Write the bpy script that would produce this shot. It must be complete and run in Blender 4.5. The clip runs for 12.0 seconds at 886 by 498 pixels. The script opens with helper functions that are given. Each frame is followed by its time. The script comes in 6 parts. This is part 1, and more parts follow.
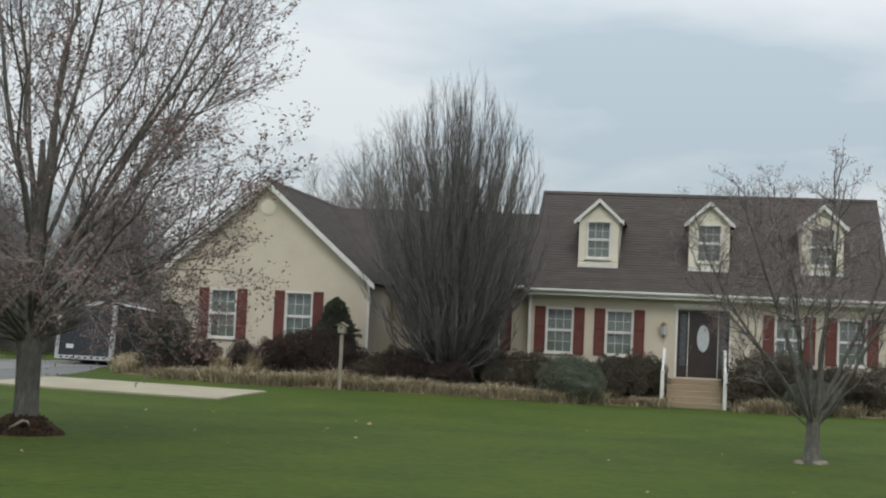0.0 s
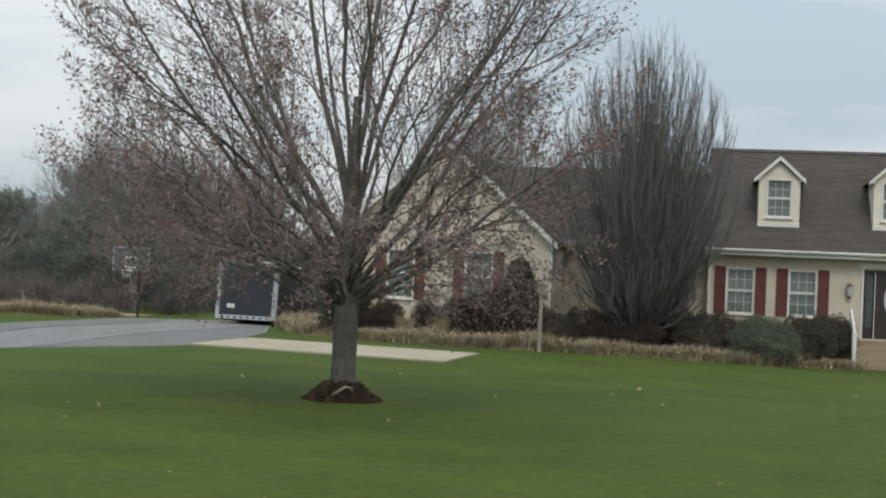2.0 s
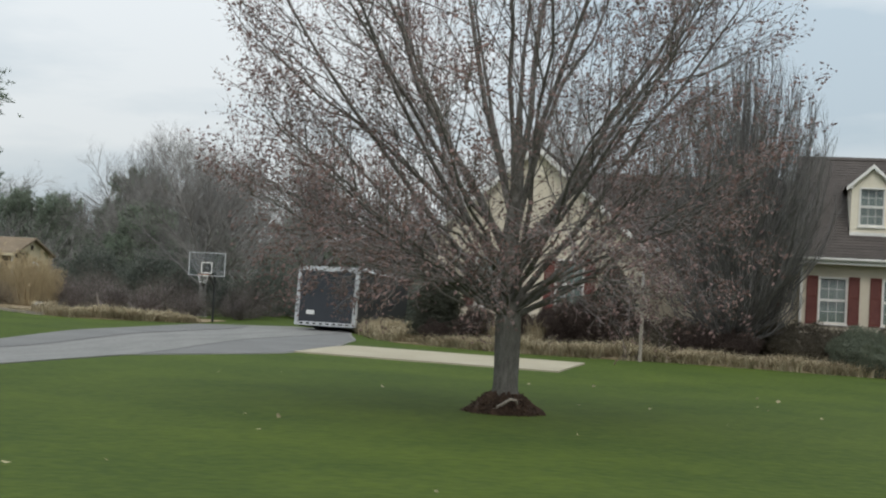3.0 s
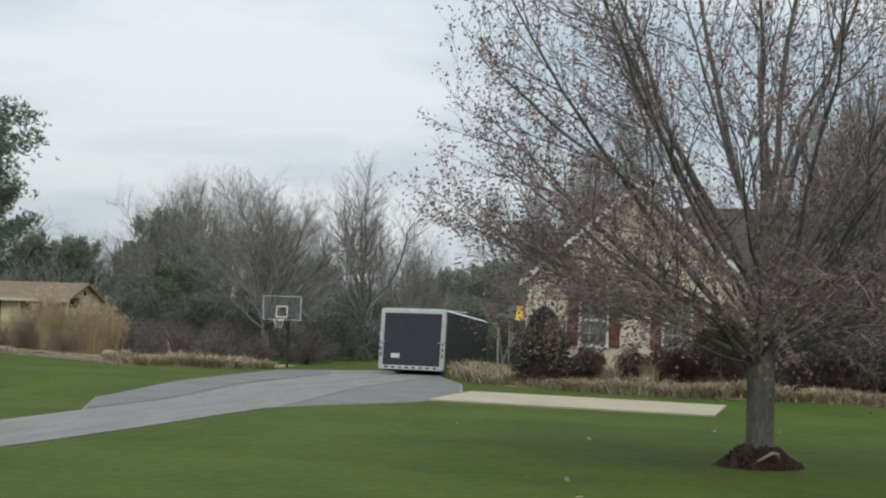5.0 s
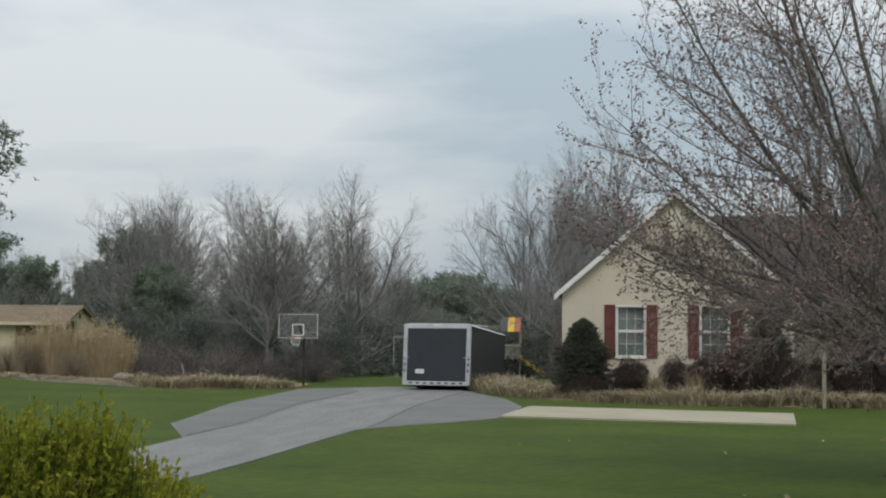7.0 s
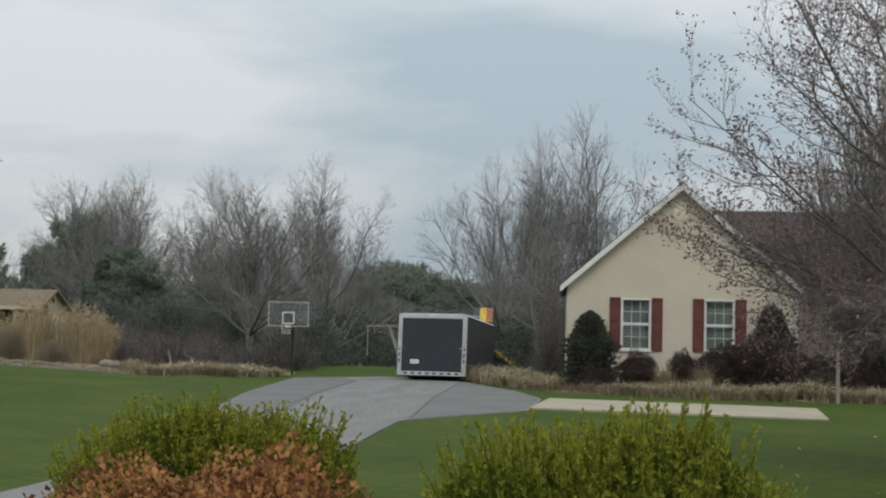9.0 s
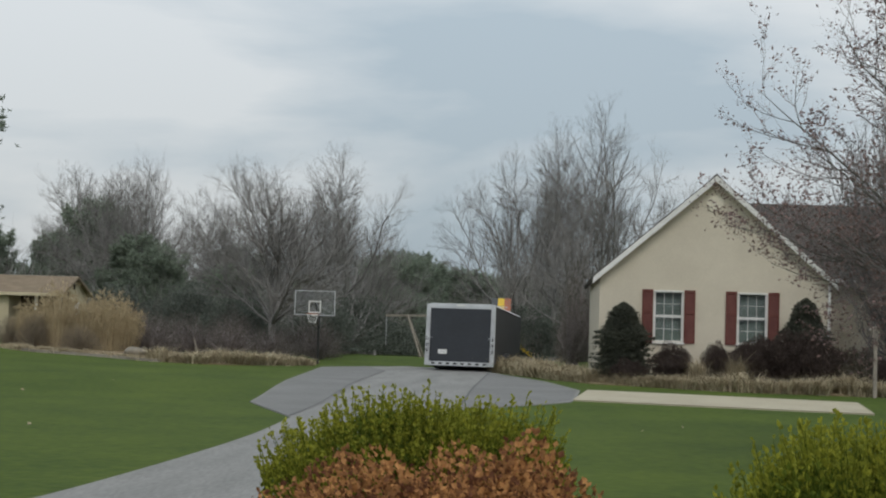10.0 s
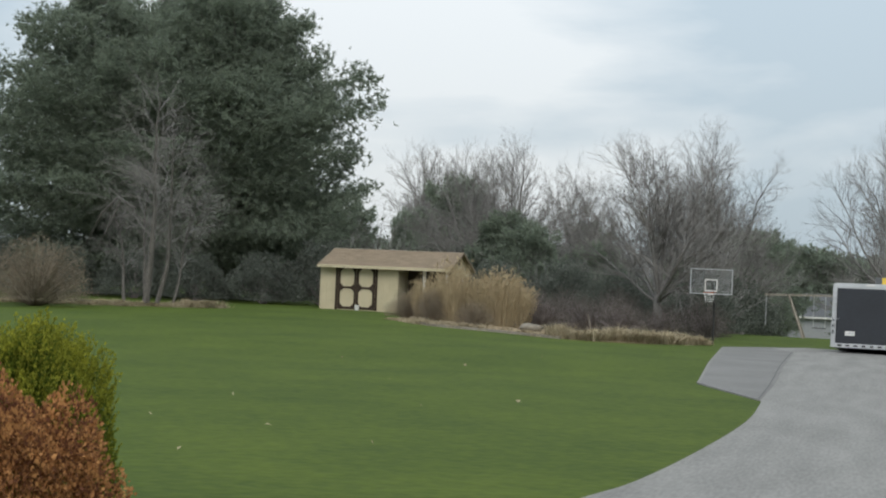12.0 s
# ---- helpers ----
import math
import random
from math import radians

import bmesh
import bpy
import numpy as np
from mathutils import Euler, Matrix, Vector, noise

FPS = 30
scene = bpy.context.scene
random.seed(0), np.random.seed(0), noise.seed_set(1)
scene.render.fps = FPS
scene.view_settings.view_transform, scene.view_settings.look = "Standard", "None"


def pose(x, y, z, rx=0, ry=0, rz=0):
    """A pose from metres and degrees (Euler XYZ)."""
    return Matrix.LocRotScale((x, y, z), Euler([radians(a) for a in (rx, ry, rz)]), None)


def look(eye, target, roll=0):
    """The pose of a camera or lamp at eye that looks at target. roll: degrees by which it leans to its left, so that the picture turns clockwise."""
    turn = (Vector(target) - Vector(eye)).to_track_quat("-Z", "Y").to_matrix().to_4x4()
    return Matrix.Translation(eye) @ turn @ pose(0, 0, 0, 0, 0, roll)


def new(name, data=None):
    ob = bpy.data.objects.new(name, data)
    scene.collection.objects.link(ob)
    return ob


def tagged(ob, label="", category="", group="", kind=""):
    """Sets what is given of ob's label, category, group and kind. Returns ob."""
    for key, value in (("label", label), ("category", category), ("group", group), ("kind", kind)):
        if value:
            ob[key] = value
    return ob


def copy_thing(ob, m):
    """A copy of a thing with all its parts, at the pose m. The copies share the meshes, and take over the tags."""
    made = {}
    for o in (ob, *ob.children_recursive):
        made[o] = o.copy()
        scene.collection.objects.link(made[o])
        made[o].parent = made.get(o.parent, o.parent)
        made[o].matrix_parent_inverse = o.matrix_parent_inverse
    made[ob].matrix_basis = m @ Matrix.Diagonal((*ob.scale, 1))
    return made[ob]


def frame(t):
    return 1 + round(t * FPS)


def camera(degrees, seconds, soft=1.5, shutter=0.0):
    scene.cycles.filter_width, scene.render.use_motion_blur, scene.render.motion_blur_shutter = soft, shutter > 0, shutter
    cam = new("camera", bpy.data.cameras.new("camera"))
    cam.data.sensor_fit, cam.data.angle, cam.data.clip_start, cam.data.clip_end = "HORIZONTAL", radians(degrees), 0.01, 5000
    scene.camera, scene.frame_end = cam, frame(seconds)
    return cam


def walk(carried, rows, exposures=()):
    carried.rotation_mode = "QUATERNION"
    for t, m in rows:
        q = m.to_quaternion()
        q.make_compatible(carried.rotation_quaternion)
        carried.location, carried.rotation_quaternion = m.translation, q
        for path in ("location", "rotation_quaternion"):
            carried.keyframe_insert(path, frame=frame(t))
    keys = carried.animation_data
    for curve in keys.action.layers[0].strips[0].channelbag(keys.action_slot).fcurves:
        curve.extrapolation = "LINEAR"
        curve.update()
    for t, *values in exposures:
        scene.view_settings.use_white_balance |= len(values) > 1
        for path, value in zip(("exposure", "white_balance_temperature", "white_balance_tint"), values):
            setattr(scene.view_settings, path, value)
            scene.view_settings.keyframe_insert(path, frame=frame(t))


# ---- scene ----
PATH = [  # seconds, eye x y z, heading to the left, tilt up, lean (degrees)
    (0, 0.467, -46.686, 1.761, 9.823, 3.287, 2.617),
    (0.5, -0.704, -46.667, 1.733, 10.351, 3.014, 2.769),
    (1, -1.823, -46.651, 1.713, 10.352, 2.375, 2.721),
    (1.5, -2.934, -46.659, 1.688, 10.718, 1.974, 2.748),
    (2, -4.011, -46.679, 1.668, 11.209, 1.531, 2.679),
    (2.5, -5.112, -46.686, 1.650, 11.341, 1.562, 2.961),
    (3, -6.213, -46.642, 1.627, 11.965, 1.709, 3.051),
    (3.5, -7.287, -46.564, 1.624, 12.514, 2.623, 2.914),
    (5.5, -11.193, -46.154, 1.706, 9.911, 3.235, 1.710),
    (6, -12.160, -46.314, 1.718, 8.883, 3.433, 1.575),
    (6.5, -12.949, -46.491, 1.732, 8.520, 3.543, 0.910),
    (8.5, -15.649, -46.391, 1.752, 5.022, 3.455, 0.896),
    (9, -16.234, -46.410, 1.738, 4.625, 3.211, 1.268),
    (9.5, -16.795, -46.401, 1.733, 4.668, 2.906, 1.712),
    (10, -17.346, -46.384, 1.733, 4.428, 2.806, 1.783),
    (10.5, -17.938, -46.344, 1.729, 5.997, 2.564, 1.786),
    (11, -18.694, -46.228, 1.710, 12.194, 0.474, 2.509),
    (11.5, -19.375, -46.237, 1.696, 17.316, 0.075, 2.577),
    (12, -20.046, -46.376, 1.703, 16.789, 1.398, 2.498),
]


def eye_pose(x, y, z, yaw, pitch, roll):
    a, b = radians(yaw), radians(pitch)
    return look((x, y, z), (x - 10 * math.sin(a) * math.cos(b), y + 10 * math.cos(a) * math.cos(b), z + 10 * math.sin(b)), roll)


cam = camera(33.75, 12.0, soft=2.1)
walk(cam, [(r[0], eye_pose(*r[1:])) for r in PATH], exposures=[(0, 0.12), (3, 0.2), (5.5, 0.13), (7, -0.02), (10, -0.06), (10.6, -0.06), (11, 0.0), (11.5, 0.18), (12, 0.27)])

# ---- world and sun ----
world = bpy.data.worlds.new("sky")
scene.world = world
world.use_nodes = True
wn, wl = world.node_tree.nodes, world.node_tree.links
wn.clear()
SUN_EL, SUN_AZ = radians(48), radians(150)
w_out = wn.new("ShaderNodeOutputWorld")
w_bg = wn.new("ShaderNodeBackground")
w_sky = wn.new("ShaderNodeTexSky")
w_sky.sky_type = "NISHITA"
w_sky.sun_disc = False
w_sky.sun_elevation, w_sky.sun_rotation = SUN_EL, SUN_AZ
w_sky.dust_density = 3.0
w_bg.inputs["Strength"].default_value = 0.1
w_tc = wn.new("ShaderNodeTexCoord")
w_map = wn.new("ShaderNodeMapping")
w_map.inputs["Scale"].default_value = (1.0, 1.0, 3.4)
w_map.inputs["Location"].default_value = (1.35, 0.2, 0.35)
w_noise = wn.new("ShaderNodeTexNoise")
w_noise.inputs["Scale"].default_value = 2.1
w_noise.inputs["Detail"].default_value = 7.0
w_noise.inputs["Roughness"].default_value = 0.52
w_noise.inputs["Distortion"].default_value = 0.25
w_ramp = wn.new("ShaderNodeValToRGB")
w_ramp.color_ramp.elements[0].position = 0.41
w_ramp.color_ramp.elements[0].color = (4.55, 5.4, 6.0, 1)
w_ramp.color_ramp.elements[1].position = 0.58
w_ramp.color_ramp.elements[1].color = (7.2, 7.55, 7.7, 1)
w_mix = wn.new("ShaderNodeMixRGB")
w_mix.inputs["Fac"].default_value = 0.88
wl.new(w_tc.outputs["Generated"], w_map.inputs["Vector"])
wl.new(w_map.outputs["Vector"], w_noise.inputs["Vector"])
wl.new(w_noise.outputs["Fac"], w_ramp.inputs["Fac"])
wl.new(w_sky.outputs["Color"], w_mix.inputs["Color1"])
wl.new(w_ramp.outputs["Color"], w_mix.inputs["Color2"])
w_sep = wn.new("ShaderNodeSeparateXYZ")  # an overcast sky brightens towards the zenith
w_rise = wn.new("ShaderNodeMapRange")
w_rise.inputs["From Min"].default_value, w_rise.inputs["From Max"].default_value = 0.0, 1.0
w_rise.inputs["To Min"].default_value, w_rise.inputs["To Max"].default_value = 0.87, 1.95
w_lift = wn.new("ShaderNodeVectorMath")
w_lift.operation = "SCALE"
wl.new(w_tc.outputs["Generated"], w_sep.inputs["Vector"])
wl.new(w_sep.outputs["Z"], w_rise.inputs["Value"])
wl.new(w_mix.outputs["Color"], w_lift.inputs[0])
wl.new(w_rise.outputs["Result"], w_lift.inputs["Scale"])
wl.new(w_lift.outputs["Vector"], w_bg.inputs["Color"])
wl.new(w_bg.outputs["Background"], w_out.inputs["Surface"])

sun = new("sun", bpy.data.lights.new("sun", "SUN"))
sun.data.energy, sun.data.angle, sun.data.color = 0.9, radians(20), (1.0, 0.96, 0.9)
sun.matrix_world = look((0, 0, 60), (0 + 20 * math.sin(radians(30)) * -1, 60 * 0.9, 0))


# ---- materials ----
def mat(name, colour, colour2=None, rough=0.8, scale=4.0, fine=60.0, bump=0.1, metal=0.0, spread=0.5, island=0.0, stretch=(1, 1, 1), per_object=0.0, leaf=0.0):
    """A worn surface: two colours mixed by coarse and fine noise, with fine relief."""
    m = bpy.data.materials.new(name)
    m.use_nodes = True
    n, l = m.node_tree.nodes, m.node_tree.links
    b = n["Principled BSDF"]
    c2 = colour2 or tuple(c * 0.75 for c in colour)
    tc = n.new("ShaderNodeTexCoord")
    mp = n.new("ShaderNodeMapping")
    mp.inputs["Scale"].default_value = stretch
    l.new(tc.outputs["Object"], mp.inputs["Vector"])
    n1, n2 = n.new("ShaderNodeTexNoise"), n.new("ShaderNodeTexNoise")
    n1.inputs["Scale"].default_value, n1.inputs["Detail"].default_value = scale, 4
    n2.inputs["Scale"].default_value, n2.inputs["Detail"].default_value = fine, 3
    l.new(mp.outputs["Vector"], n1.inputs["Vector"])
    l.new(mp.outputs["Vector"], n2.inputs["Vector"])
    add = n.new("ShaderNodeMath")
    add.operation = "ADD"
    l.new(n1.outputs["Fac"], add.inputs[0])
    l.new(n2.outputs["Fac"], add.inputs[1])
    fac = add
    if island > 0 or per_object > 0:
        if island > 0:
            g = n.new("ShaderNodeNewGeometry")
            src = g.outputs["Random Per Island"]
        else:
            g = n.new("ShaderNodeObjectInfo")
            src = g.outputs["Random"]
        ma = n.new("ShaderNodeMath")
        ma.operation = "MULTIPLY_ADD"
        k = max(island, per_object)
        ma.inputs[1].default_value = k
        l.new(src, ma.inputs[0])
        l.new(add.outputs[0], ma.inputs[2])
        sh = n.new("ShaderNodeMath")
        sh.operation = "SUBTRACT"
        sh.inputs[1].default_value = k / 2
        l.new(ma.outputs[0], sh.inputs[0])
        fac = sh
    rng = n.new("ShaderNodeMapRange")
    rng.inputs["From Min"].default_value = 1.0 - 0.5 * spread
    rng.inputs["From Max"].default_value = 1.0 + 0.5 * spread
    l.new(fac.outputs[0], rng.inputs["Value"])
    mx = n.new("ShaderNodeMixRGB")
    mx.inputs["Color1"].default_value = (*c2, 1)
    mx.inputs["Color2"].default_value = (*colour, 1)
    l.new(rng.outputs["Result"], mx.inputs["Fac"])
    l.new(mx.outputs["Color"], b.inputs["Base Color"])
    b.inputs["Roughness"].default_value = rough
    b.inputs["Metallic"].default_value = metal
    b.inputs["Specular IOR Level"].default_value = 0.5 if rough < 0.6 else 0.15
    if leaf > 0:
        b.inputs["Specular IOR Level"].default_value = 0.05
        tr = n.new("ShaderNodeBsdfTranslucent")
        l.new(mx.outputs["Color"], tr.inputs["Color"])
        ms = n.new("ShaderNodeMixShader")
        ms.inputs["Fac"].default_value = leaf
        l.new(b.outputs["BSDF"], ms.inputs[1])
        l.new(tr.outputs["BSDF"], ms.inputs[2])
        l.new(ms.outputs["Shader"], n["Material Output"].inputs["Surface"])
    if bump > 0:
        bp = n.new("ShaderNodeBump")
        bp.inputs["Strength"].default_value = min(1.0, bump * 3)
        bp.inputs["Distance"].default_value = 0.02
        l.new(n2.outputs["Fac"], bp.inputs["Height"])
        l.new(bp.outputs["Normal"], b.inputs["Normal"])
    return m


def glass_mat(name, tint=(0.9, 0.93, 0.93)):
    m = bpy.data.materials.new(name)
    m.use_nodes = True
    b = m.node_tree.nodes["Principled BSDF"]
    b.inputs["Base Color"].default_value = (*tint, 1)
    b.inputs["Transmission Weight"].default_value = 1.0
    b.inputs["Roughness"].default_value = 0.03
    b.inputs["IOR"].default_value = 1.5
    return m


GRASS = mat("lawn_grass", (0.074, 0.103, 0.013), (0.033, 0.057, 0.0075), 0.9, 0.4, 6.5, 0.3, spread=0.75)
ASPHALT = mat("asphalt", (0.265, 0.26, 0.245), (0.14, 0.137, 0.13), 0.85, 1.1, 14, 0.15, spread=0.95, stretch=(1.9, 0.33, 1))
PATCH = mat("asphalt_patch", (0.2, 0.197, 0.19), (0.135, 0.133, 0.128), 0.85, 0.7, 40, 0.15, spread=0.7)
CRACK = mat("crack_sealer", (0.125, 0.123, 0.12), None, 0.8, 3, 30, 0.1)
CONCRETE = mat("pale_concrete", (0.4, 0.36, 0.27), (0.32, 0.285, 0.21), 0.9, 0.8, 30, 0.1)
STUCCO = mat("cream_stucco", (0.6, 0.54, 0.435), (0.525, 0.47, 0.375), 0.9, 1.2, 45, 0.12)
SIDING = mat("cream_siding", (0.74, 0.69, 0.57), (0.66, 0.61, 0.5), 0.7, 2, 40, 0.05)
SHINGLE = mat("brown_shingle", (0.098, 0.085, 0.077), (0.066, 0.057, 0.052), 0.95, 1.5, 14, 0.25, stretch=(1, 1, 5))
WHITE = mat("white_paint", (0.72, 0.71, 0.68), (0.6, 0.59, 0.56), 0.55, 3, 40, 0.03)
RED = mat("red_shutter_paint", (0.155, 0.058, 0.048), (0.118, 0.042, 0.036), 0.6, 3, 40, 0.05)
# Grey-green that stands in for the sky reflected in the window panes.
PANE_TONE = mat("pale_blind", (0.17, 0.205, 0.195), (0.1, 0.125, 0.118), 0.8, 5, 30, 0.02, stretch=(1, 1, 12))
DARK_ROOM = mat("dark_interior", (0.05, 0.05, 0.05), None, 0.9)
GLASS = glass_mat("window_glass")
BROWN_DOOR = mat("dark_door_paint", (0.035, 0.025, 0.022), (0.025, 0.018, 0.016), 0.4, 3, 30, 0.03)
FROST = mat("frosted_glass", (0.5, 0.52, 0.53), (0.38, 0.4, 0.42), 0.25, 12, 60, 0.1)
TAN_WOOD = mat("tan_step_boards", (0.33, 0.265, 0.18), (0.25, 0.195, 0.13), 0.8, 2, 40, 0.1, stretch=(1, 8, 8))
BRASS = mat("aged_brass", (0.48, 0.38, 0.22), (0.28, 0.21, 0.12), 0.45, 8, 40, 0.05, metal=0.7)
BARK = mat("grey_bark", (0.2, 0.188, 0.17), (0.1, 0.092, 0.082), 0.95, 6, 40, 0.4, stretch=(3, 3, 1))
TWIG = mat("grey_brown_twigs", (0.3, 0.262, 0.255), (0.18, 0.155, 0.15), 0.9, 2, 30, 0.05, island=0.5)
PEAR_BARK = mat("pear_bark", (0.185, 0.178, 0.172), (0.1, 0.096, 0.093), 0.95, 6, 40, 0.2, island=0.4)
BUD = mat("red_buds", (0.25, 0.165, 0.15), (0.15, 0.102, 0.095), 0.8, 4, 30, 0.0, island=0.9)
FAR_TWIG = mat("far_bare_twigs", (0.26, 0.248, 0.236), (0.165, 0.157, 0.149), 0.95, 1, 10, 0.0, island=0.5)
PINE = mat("pine_needles", (0.27, 0.31, 0.235), (0.17, 0.2, 0.155), 0.8, 0.6, 8, 0.0, island=0.6, leaf=0.6)
ARBOR = mat("dull_evergreen_sprays", (0.115, 0.12, 0.092), (0.066, 0.07, 0.056), 0.85, 1.5, 9, 0.0, island=0.5, leaf=0.4)
CONIFER = mat("dark_conifer_foliage", (0.17, 0.185, 0.157), (0.105, 0.117, 0.1), 0.85, 1, 8, 0.0, island=0.5, leaf=0.4)
BOXWOOD = mat("boxwood_leaves", (0.15, 0.185, 0.026), (0.07, 0.098, 0.017), 0.6, 3, 10, 0.0, island=0.6, leaf=0.35)
BOXWOOD_NEW = mat("yellow_new_leaves", (0.31, 0.31, 0.04), (0.19, 0.205, 0.03), 0.6, 3, 10, 0.0, island=0.6, leaf=0.4)
# Orange-brown leaves; contrast widened in the colours for lit leaves and shaded gaps.
RUSSET = mat("russet_dry_leaves", (0.5, 0.255, 0.1), (0.15, 0.065, 0.036), 0.75, 5, 10, 0.0, island=0.7, leaf=0.3)
SHRUB = mat("dark_shrub_leaves", (0.135, 0.118, 0.09), (0.072, 0.064, 0.05), 0.8, 2, 10, 0.0, island=0.6, leaf=0.3)
SHRUB_RED = mat("reddish_shrub_leaves", (0.1, 0.077, 0.068), (0.052, 0.04, 0.035), 0.8, 2, 10, 0.0, island=0.6, leaf=0.3)
SHRUB_GREEN = mat("dull_green_shrub_leaves", (0.175, 0.195, 0.145), (0.11, 0.126, 0.094), 0.8, 2, 10, 0.0, island=0.5, leaf=0.3)
BRUSH = mat("grey_brown_brush", (0.17, 0.154, 0.135), (0.1, 0.09, 0.078), 0.9, 2, 10, 0.0, island=0.6, leaf=0.3)
DIM_GLASS = mat("dim_leaded_glass", (0.1, 0.11, 0.115), (0.05, 0.055, 0.06), 0.2, 12, 60, 0.05)
STRAW = mat("dry_straw", (0.5, 0.43, 0.3), (0.3, 0.25, 0.165), 0.9, 2, 10, 0.0, island=0.8, leaf=0.3)
REED = mat("tan_reeds", (0.5, 0.41, 0.26), (0.33, 0.26, 0.16), 0.9, 2, 10, 0.0, island=0.8)
DRY_BUSH = mat("dull_tan_bush_leaves", (0.33, 0.28, 0.21), (0.2, 0.165, 0.125), 0.9, 2, 10, 0.0, island=0.6, leaf=0.3)
MULCH = mat("brown_mulch", (0.07, 0.045, 0.03), (0.035, 0.024, 0.018), 0.95, 8, 40, 0.5)
BEDSOIL = mat("straw_littered_bed", (0.34, 0.265, 0.17), (0.17, 0.13, 0.085), 0.95, 2, 25, 0.4)
SHED_WALL = mat("tan_shed_siding", (0.56, 0.49, 0.34), (0.47, 0.41, 0.28), 0.8, 2, 30, 0.06)
# Brown of the trim; also used as painted shade inside the porch.
SHED_TRIM_SHADE = mat("dark_brown_trim", (0.06, 0.042, 0.03), (0.04, 0.03, 0.022), 0.7, 3, 30, 0.05)
SHED_ROOF = mat("tan_shingle", (0.26, 0.205, 0.145), (0.18, 0.14, 0.1), 0.95, 2, 20, 0.2, stretch=(1, 1, 5))
TRAILER_BLACK = mat("black_trailer_panel", (0.022, 0.025, 0.032), (0.015, 0.017, 0.022), 0.45, 1, 20, 0.02)
ALUMINIUM = mat("brushed_aluminium", (0.55, 0.56, 0.57), (0.42, 0.43, 0.44), 0.45, 4, 60, 0.03, metal=0.3)
BLACK = mat("black_metal", (0.02, 0.02, 0.02), (0.012, 0.012, 0.012), 0.5, 4, 40, 0.05)
RUBBER = mat("black_rubber", (0.025, 0.025, 0.025), None, 0.8, 4, 40, 0.1)
ACRYLIC = glass_mat("clear_backboard_acrylic", (0.93, 0.95, 0.95))
ORANGE = mat("orange_rim_paint", (0.55, 0.12, 0.03), None, 0.5)
NET = mat("white_net_cord", (0.75, 0.75, 0.73), None, 0.9)
YELLOW = mat("yellow_plastic", (0.75, 0.5, 0.03), (0.6, 0.4, 0.03), 0.4, 3, 30, 0.02)
PINK = mat("faded_red_cloth", (0.5, 0.2, 0.13), None, 0.8)
GREY_WOOD = mat("weathered_grey_wood", (0.36, 0.32, 0.27), (0.22, 0.19, 0.16), 0.9, 3, 40, 0.2, stretch=(6, 6, 1))
GREY_ROOF = mat("grey_shingle", (0.12, 0.125, 0.13), (0.085, 0.09, 0.095), 0.95, 2, 20, 0.1)
GREY_WALL = mat("grey_siding", (0.35, 0.36, 0.37), (0.28, 0.29, 0.3), 0.8, 2, 20, 0.05)
STONE = mat("grey_brown_stone", (0.3, 0.27, 0.22), (0.18, 0.16, 0.13), 0.9, 5, 40, 0.4)


